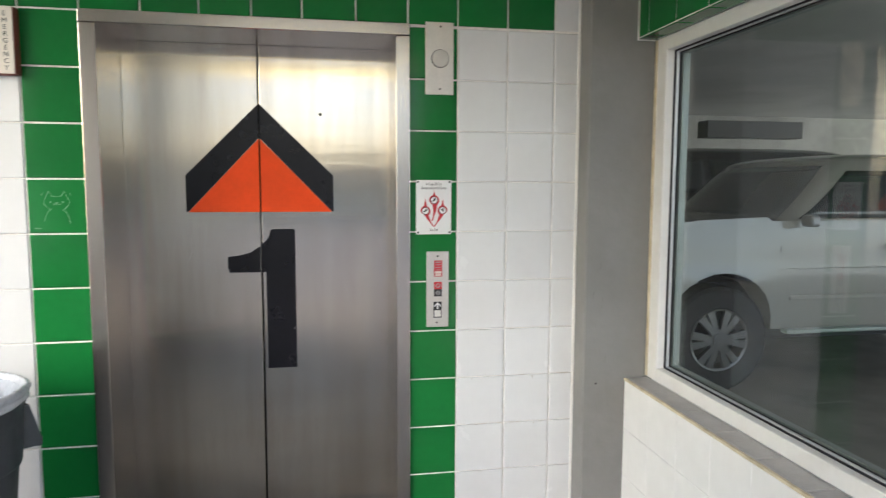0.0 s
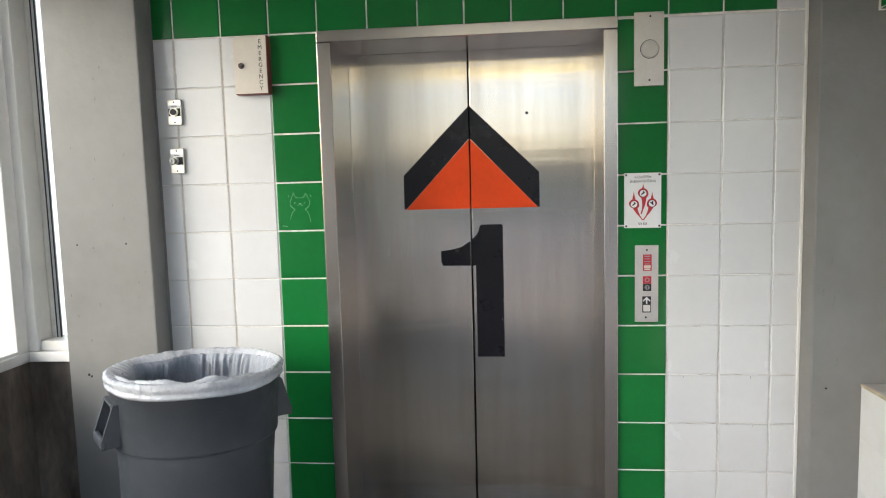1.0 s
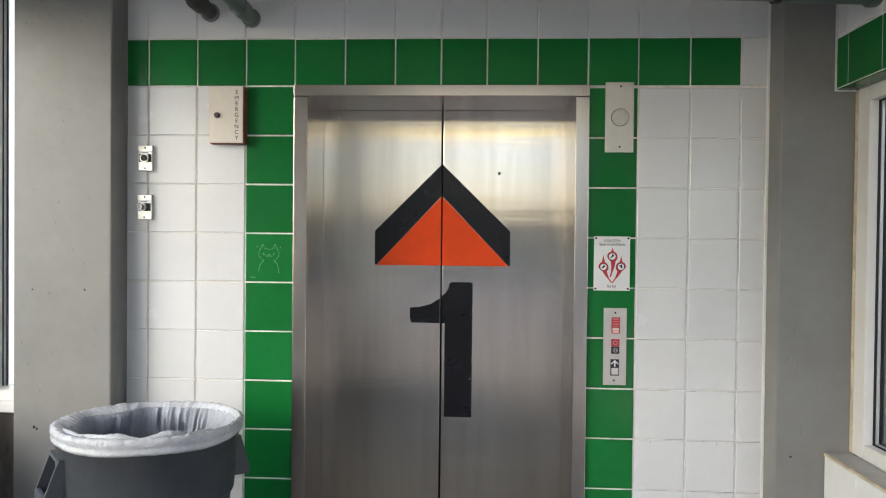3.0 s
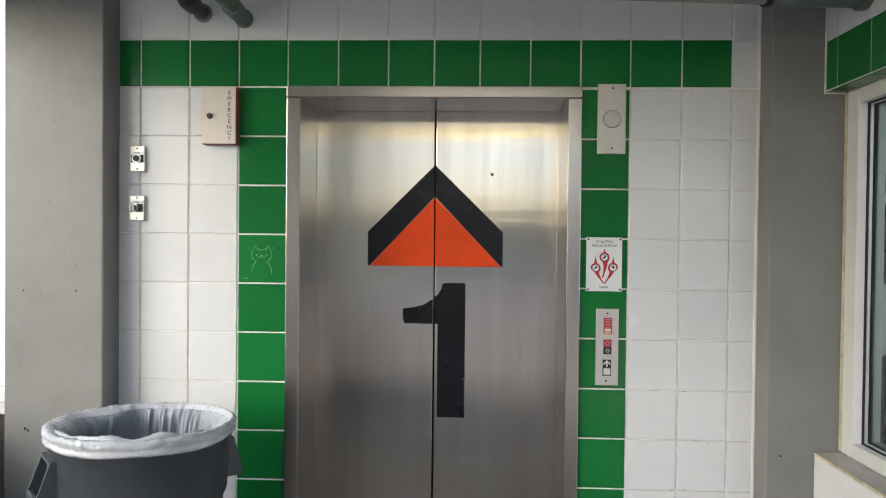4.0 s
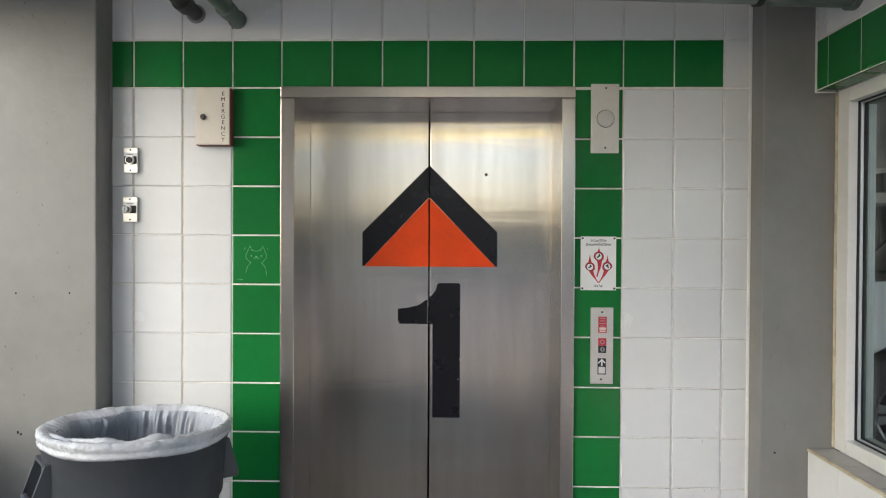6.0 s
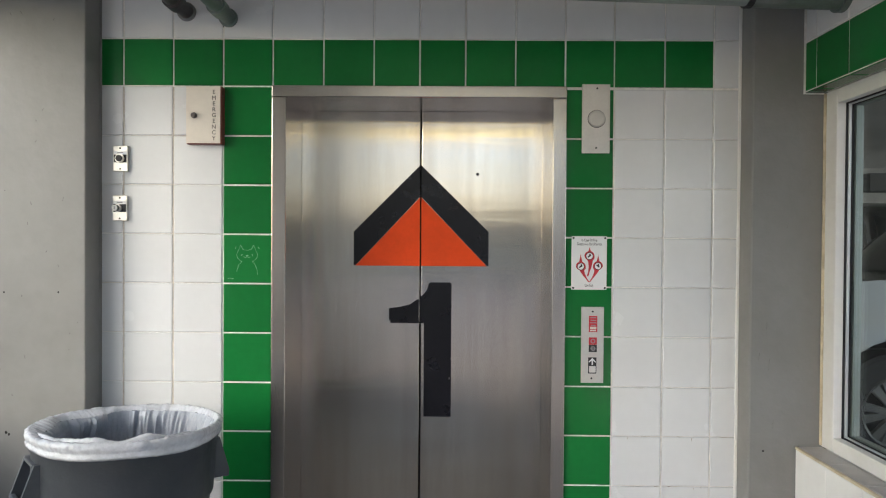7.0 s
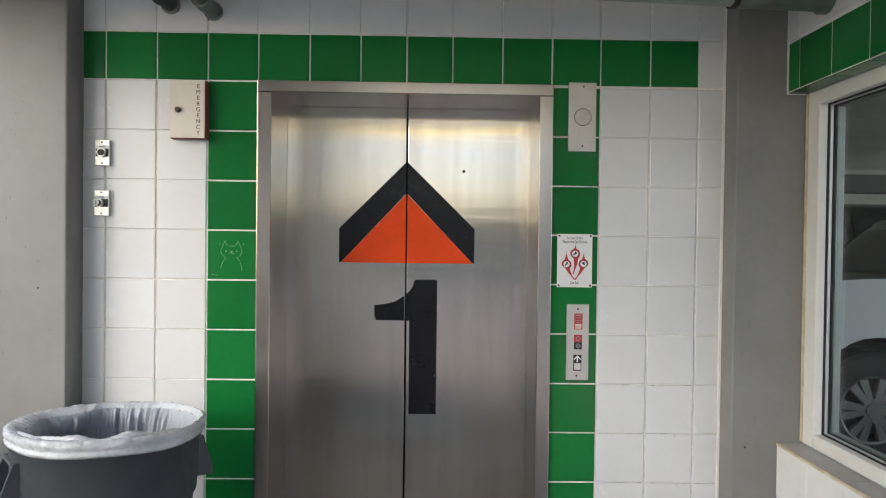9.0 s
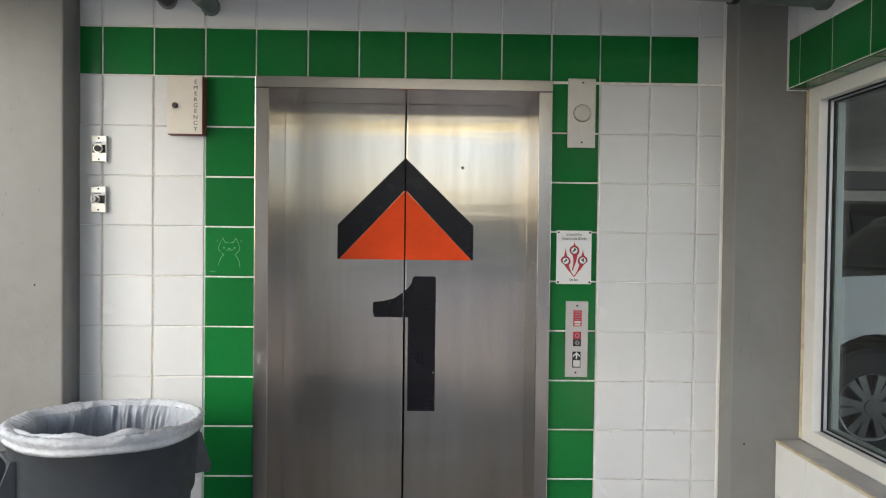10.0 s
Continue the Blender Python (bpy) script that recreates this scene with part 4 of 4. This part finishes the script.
            rim = bmesh.new()
            for i in range(12):
                # Flat spokes in six pairs that widen towards the rim
                t = 2 * math.pi * (i // 2) / 6 + (0.19 if i % 2 else -0.19)
                d, e = Vector((math.cos(t), 0, math.sin(t))), Vector((-math.sin(t), 0, math.cos(t)))
                o0, o1 = Vector((0, s * 0.006, 0)), Vector((0, -s * 0.030, 0))
                q = [c + d * 0.045 + e * v + o for v, o in ((-0.017, o0), (0.017, o0), (0.017, o1), (-0.017, o1))]
                q2 = [c + d * 0.226 + e * v + o + Vector((0, -s * 0.006, 0)) for v, o in ((-0.030, o0), (0.030, o0), (0.030, o1), (-0.030, o1))]
                va, vb = [rim.verts.new(p) for p in q], [rim.verts.new(p) for p in q2]
                rim.faces.new(va), rim.faces.new(vb[::-1])
                for m in range(4):
                    rim.faces.new((va[m], vb[m], vb[(m + 1) % 4], va[(m + 1) % 4]))
            for i in range(6):
                t = 2 * math.pi * (i + 0.5) / 6
                add_rod(rim, (c.x + 0.072 * math.cos(t), yy - s * 0.02, c.z + 0.072 * math.sin(t)), (c.x + 0.072 * math.cos(t), yy + s * 0.008, c.z + 0.072 * math.sin(t)), 0.012, 8)
            add_rod(rim, (c.x, yy - s * 0.03, c.z), (c.x, yy + s * 0.002, c.z), 0.085, 24)
            add_rod(rim, (c.x, yy - s * 0.03, c.z), (c.x, yy + s * 0.012, c.z), 0.055, 20)
            part("rim", rim, WHEEL_RIM, tyre)
            edge = bmesh.new()
            e0 = [[edge.verts.new((c.x + r * math.cos(2 * math.pi * i / 40), yy - s * d, c.z + r * math.sin(2 * math.pi * i / 40))) for i in range(40)] for r, d in ((0.240, -0.002), (0.222, 0.006), (0.222, 0.14), (0.236, 0.14))]
            for ra, rb in zip(e0, e0[1:]):
                for i in range(40):
                    j = (i + 1) % 40
                    edge.faces.new((ra[i], ra[j], rb[j], rb[i]))
            part("rim_edge", edge, WHEEL_RIM, tyre)
            part("brake_disc", rod((c.x, yy - s * 0.15, c.z), (c.x, yy - s * 0.13, c.z), 0.22, 32), TRIM_BLACK, tyre)
    return ob


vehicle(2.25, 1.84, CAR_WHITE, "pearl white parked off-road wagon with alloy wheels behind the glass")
vehicle(2.5, 5.0, CAR_BLACK, "black parked wagon standing behind the white one", tall=1.13)

# ---- garage and outside ----
tagged(link_mesh("hanging_duct", box(6.3, 8.0, 7.2, 7.5, 2.33, 2.60, 0.01), DUCT_GREY), "dark grey duct hanging under the garage ceiling", "duct")

house = tagged(empty("far_building", 0, -30, FLOOR), "pale rendered building with a brick band and cream coping", "building")
part("wall", box(-26, 30, -38, -30, FLOOR - 0.05, 2.2), PLASTER_FAR, house)
part("brick_band", box(-26.1, 30.1, -38.1, -29.9, 2.2, 2.6), BRICK_FAR, house, "dull red brick band")
part("coping", box(-26.2, 30.2, -38.2, -29.7, 2.6, 2.9), YELLOW_PAINT, house, "cream-yellow coping")
for i in range(14):
    wx = -24 + i * 3.8
    part("window", box(wx, wx + 1.6, -30.02, -29.9, 0.9, 1.9), CAR_GLASS, house)

# ---- chips and marks on the pilasters ----
rnd = random.Random(3)


def chip(parent, x, y, z, r):
    pts = [(x + r * (0.6 + 0.5 * rnd.random()) * math.cos(a), z + r * (0.7 + 0.6 * rnd.random()) * math.sin(a)) for a in [2 * math.pi * i / 9 for i in range(9)]]
    part("chip", prism(pts, y - 0.0006, y + 0.0005), SOCKET, parent)


for hx, hz, hr in ((-1.641, 1.345, 0.004), (-1.424, 1.347, 0.004), (-1.634, 0.787, 0.006), (-1.622, 0.779, 0.005)):
    chip(pilaster_left, hx, -0.11, hz, hr)
for hx, hz, hr in ((1.368, 0.742, 0.005),):
    chip(pilaster_right, hx, -0.11, hz, hr)
tagged(link_mesh("trim_caulk_east", box(1.300, 1.3125, -0.006, 0.004, FLOOR, CEIL, 0.003), WHITE_FRAME), "white caulk line between tile and pilaster", "trim", kind="structure")
tagged(link_mesh("trim_caulk_west", box(-1.3185, -1.308, -0.004, 0.004, FLOOR, CEIL, 0.002), CONCRETE_PAINT), "grey caulk line between tile and pilaster", "trim", kind="structure")

mr = random.Random(8)
for k in range(22):
    px, pz = mr.uniform(-1.69, -1.34), mr.uniform(0.9, 2.5)
    lean, long = mr.uniform(-0.6, 0.6), mr.uniform(0.004, 0.016)
    wd = mr.uniform(0.0008, 0.0022)
    part("mark", prism([(px - wd, pz), (px + wd, pz + 0.001), (px + wd * 0.6 + lean * long, pz + long), (px - wd * 0.3 + lean * long, pz + long)], -0.1106, -0.1095), MARK, pilaster_left)
for px, pz, long in ((1.372, 1.20, 0.05), (1.384, 1.06, 0.045), (1.402, 0.83, 0.035), (1.345, 1.10, 0.03), (1.45, 1.62, 0.02)):
    part("mark", prism([(px - 0.0015, pz), (px + 0.0015, pz), (px + 0.006, pz + long), (px + 0.0035, pz + long)], -0.1106, -0.1095), MARK_PALE, pilaster_right)

# ---- tiles, each a piece of its wall ----
TILE_MESHES = {}


def tile_mesh(w, h, depth, material):
    key = (round(w, 4), round(h, 4), depth, material.name)
    if key not in TILE_MESHES:
        e = 0.0028
        v = [(sx * (w / 2 - k), yy, sz * (h / 2 - k)) for k, yy in ((0, depth), (0, 0.0022), (e, 0)) for sx, sz in ((-1, -1), (1, -1), (1, 1), (-1, 1))]
        q = [(8, 9, 10, 11)] + [(a + 4 * r, (a + 1) % 4 + 4 * r, (a + 1) % 4 + 4 * r + 4, a + 4 * r + 4) for r in (0, 1) for a in range(4)]
        me = bpy.data.meshes.new("tile")
        me.from_pydata(v, [], q)
        me.materials.append(material)
        TILE_MESHES[key] = me
    return TILE_MESHES[key]


def tile(parent, w, h, depth, material, m, name="tile"):
    ob = new(name, tile_mesh(w, h, depth, material))
    ob.parent = parent
    ob.matrix_basis = m
    return ob


JOINT = 0.0068
tr = random.Random(11)
for r, (z1, z0) in enumerate([(b, a) for a, b in zip(ROWS_UP, ROWS_UP[1:])][::-1] + list(zip(ROWS_DOWN, ROWS_DOWN[1:]))):
    above = z0 >= 2.18
    band = abs(z0 - 2.19) < 0.01
    for c, (x0, x1) in enumerate(zip(X_LINES, X_LINES[1:])):
        if not above and 4 <= c <= 9:
            continue
        drop = 0.0 if c < 7 or above else -0.005
        green = (band and c <= 12) or (not above and c in (3, 10)) or z1 < 0.2
        jit = Matrix.Rotation(radians(tr.uniform(-0.18, 0.18)), 4, "X") @ Matrix.Rotation(radians(tr.uniform(-0.18, 0.18)), 4, "Z")
        tile(wall_north, round(x1 - x0 - (JOINT if green or c < 4 else 0.0058), 4), round(z1 - z0 - (JOINT if green else 0.0034), 4), 0.008, GREEN_TILE if green else WHITE_TILE,
             Matrix.Translation(((x0 + x1) / 2 + tr.uniform(-0.0006, 0.0006), tr.uniform(-0.0004, 0.0004), (z0 + z1) / 2 + drop + tr.uniform(-0.0006, 0.0006))) @ jit)
upper_east = bpy.data.objects["wall_east_upper"]
low_east = bpy.data.objects["wall_east"]
FACE_WEST = Matrix.Rotation(radians(-90), 4, "Z")
y_lines = [-0.113, -0.190] + [-0.190 - 0.2075 * i for i in range(1, 20)]
for k, (z0, z1) in enumerate(((2.152, 2.344), (2.344, 2.548), (2.548, 2.75), (2.75, CEIL))):
    for y1, y0 in zip(y_lines, y_lines[1:]):
        tile(upper_east, round(y1 - y0 - JOINT, 3), round(z1 - z0 - JOINT, 3), 0.008, GREEN_TILE if k == 0 else WHITE_TILE, Matrix.Translation((1.511, (y0 + y1) / 2, (z0 + z1) / 2)) @ FACE_WEST)
LIE = Matrix.Rotation(radians(-90), 4, "X")
for i in range(18):
    y1 = -0.116 - 0.2135 * i
    y0 = y1 - 0.2105
    tile(low_east, 0.093, 0.2105, 0.008, SILL_TILE, Matrix.Translation((1.5485, (y0 + y1) / 2, 0.763)) @ LIE, "sill_tile")
part("edge_grout", box(1.4900, 1.5015, -4.09, -0.113, 0.752, 0.762, 0.002), CAULK, low_east)
for gx in (-1.219, -1.013):
    part("grout_line", box(gx - 0.0034, gx + 0.0034, 0.0030, 0.0056, FLOOR, 2.187), GROUT_DIRTY, wall_north, "brownish dirty grout line")
LIE_DOWN = Matrix.Rotation(radians(90), 4, "X")
for y1, y0 in zip(y_lines, y_lines[1:]):
    tile(upper_east, 0.070, round(y1 - y0 - JOINT, 3), 0.008, GREEN_TILE, Matrix.Translation((1.552, (y0 + y1) / 2, 2.1495)) @ LIE_DOWN, "soffit_tile")
dr = random.Random(21)
for z in (0.963, 0.763, 0.558):
    for k in range(4):
        x0, long = dr.uniform(0.82, 1.24), dr.uniform(0.012, 0.06)
        thin = dr.uniform(0.0004, 0.0009)
        part("joint_stain", prism([(x0, z - thin), (x0 + long * 0.5, z - thin * 1.6), (x0 + long, z - thin * 0.3), (x0 + long, z + thin * 0.4), (x0 + long * 0.4, z + thin), (x0, z)], -0.0006, 0.0006), DIRT, wall_north, "dark dirty stretch of joint")
for x, z in ((1.135, 0.552), (1.165, 0.556), (1.125, 0.757), (0.862, 0.757), (1.302, 0.95)):
    h = dr.uniform(0.004, 0.014)
    part("joint_stain", prism([(x, z), (x + 0.003, z + 0.001), (x + 0.002, z - h), (x + 0.001, z - h * 0.8)], -0.0008, 0.0006), DIRT, wall_north)
# white pieces on the low wall under the garage window
for i in range(12):
    y1 = -0.116 - 0.2135 * i
    for z0, z1 in ((0.549, 0.752), (0.346, 0.549), (0.143, 0.346)):
        tile(low_east, 0.2130, round(z1 - z0 - 0.0007, 4), 0.008, WHITE_WALL, Matrix.Translation((1.4915, y1 - 0.1067, (z0 + z1) / 2)) @ FACE_WEST)

part("edge_grout", box(1.507, 1.5145, -0.1135, -0.1085, 2.147, CEIL, 0.001), GROUT, upper_east, "white grout edge")
part("edge_grout", box(1.507, 1.588, -0.1125, -0.1085, 2.1435, 2.1485, 0.001), GROUT, upper_east, "white grout edge")
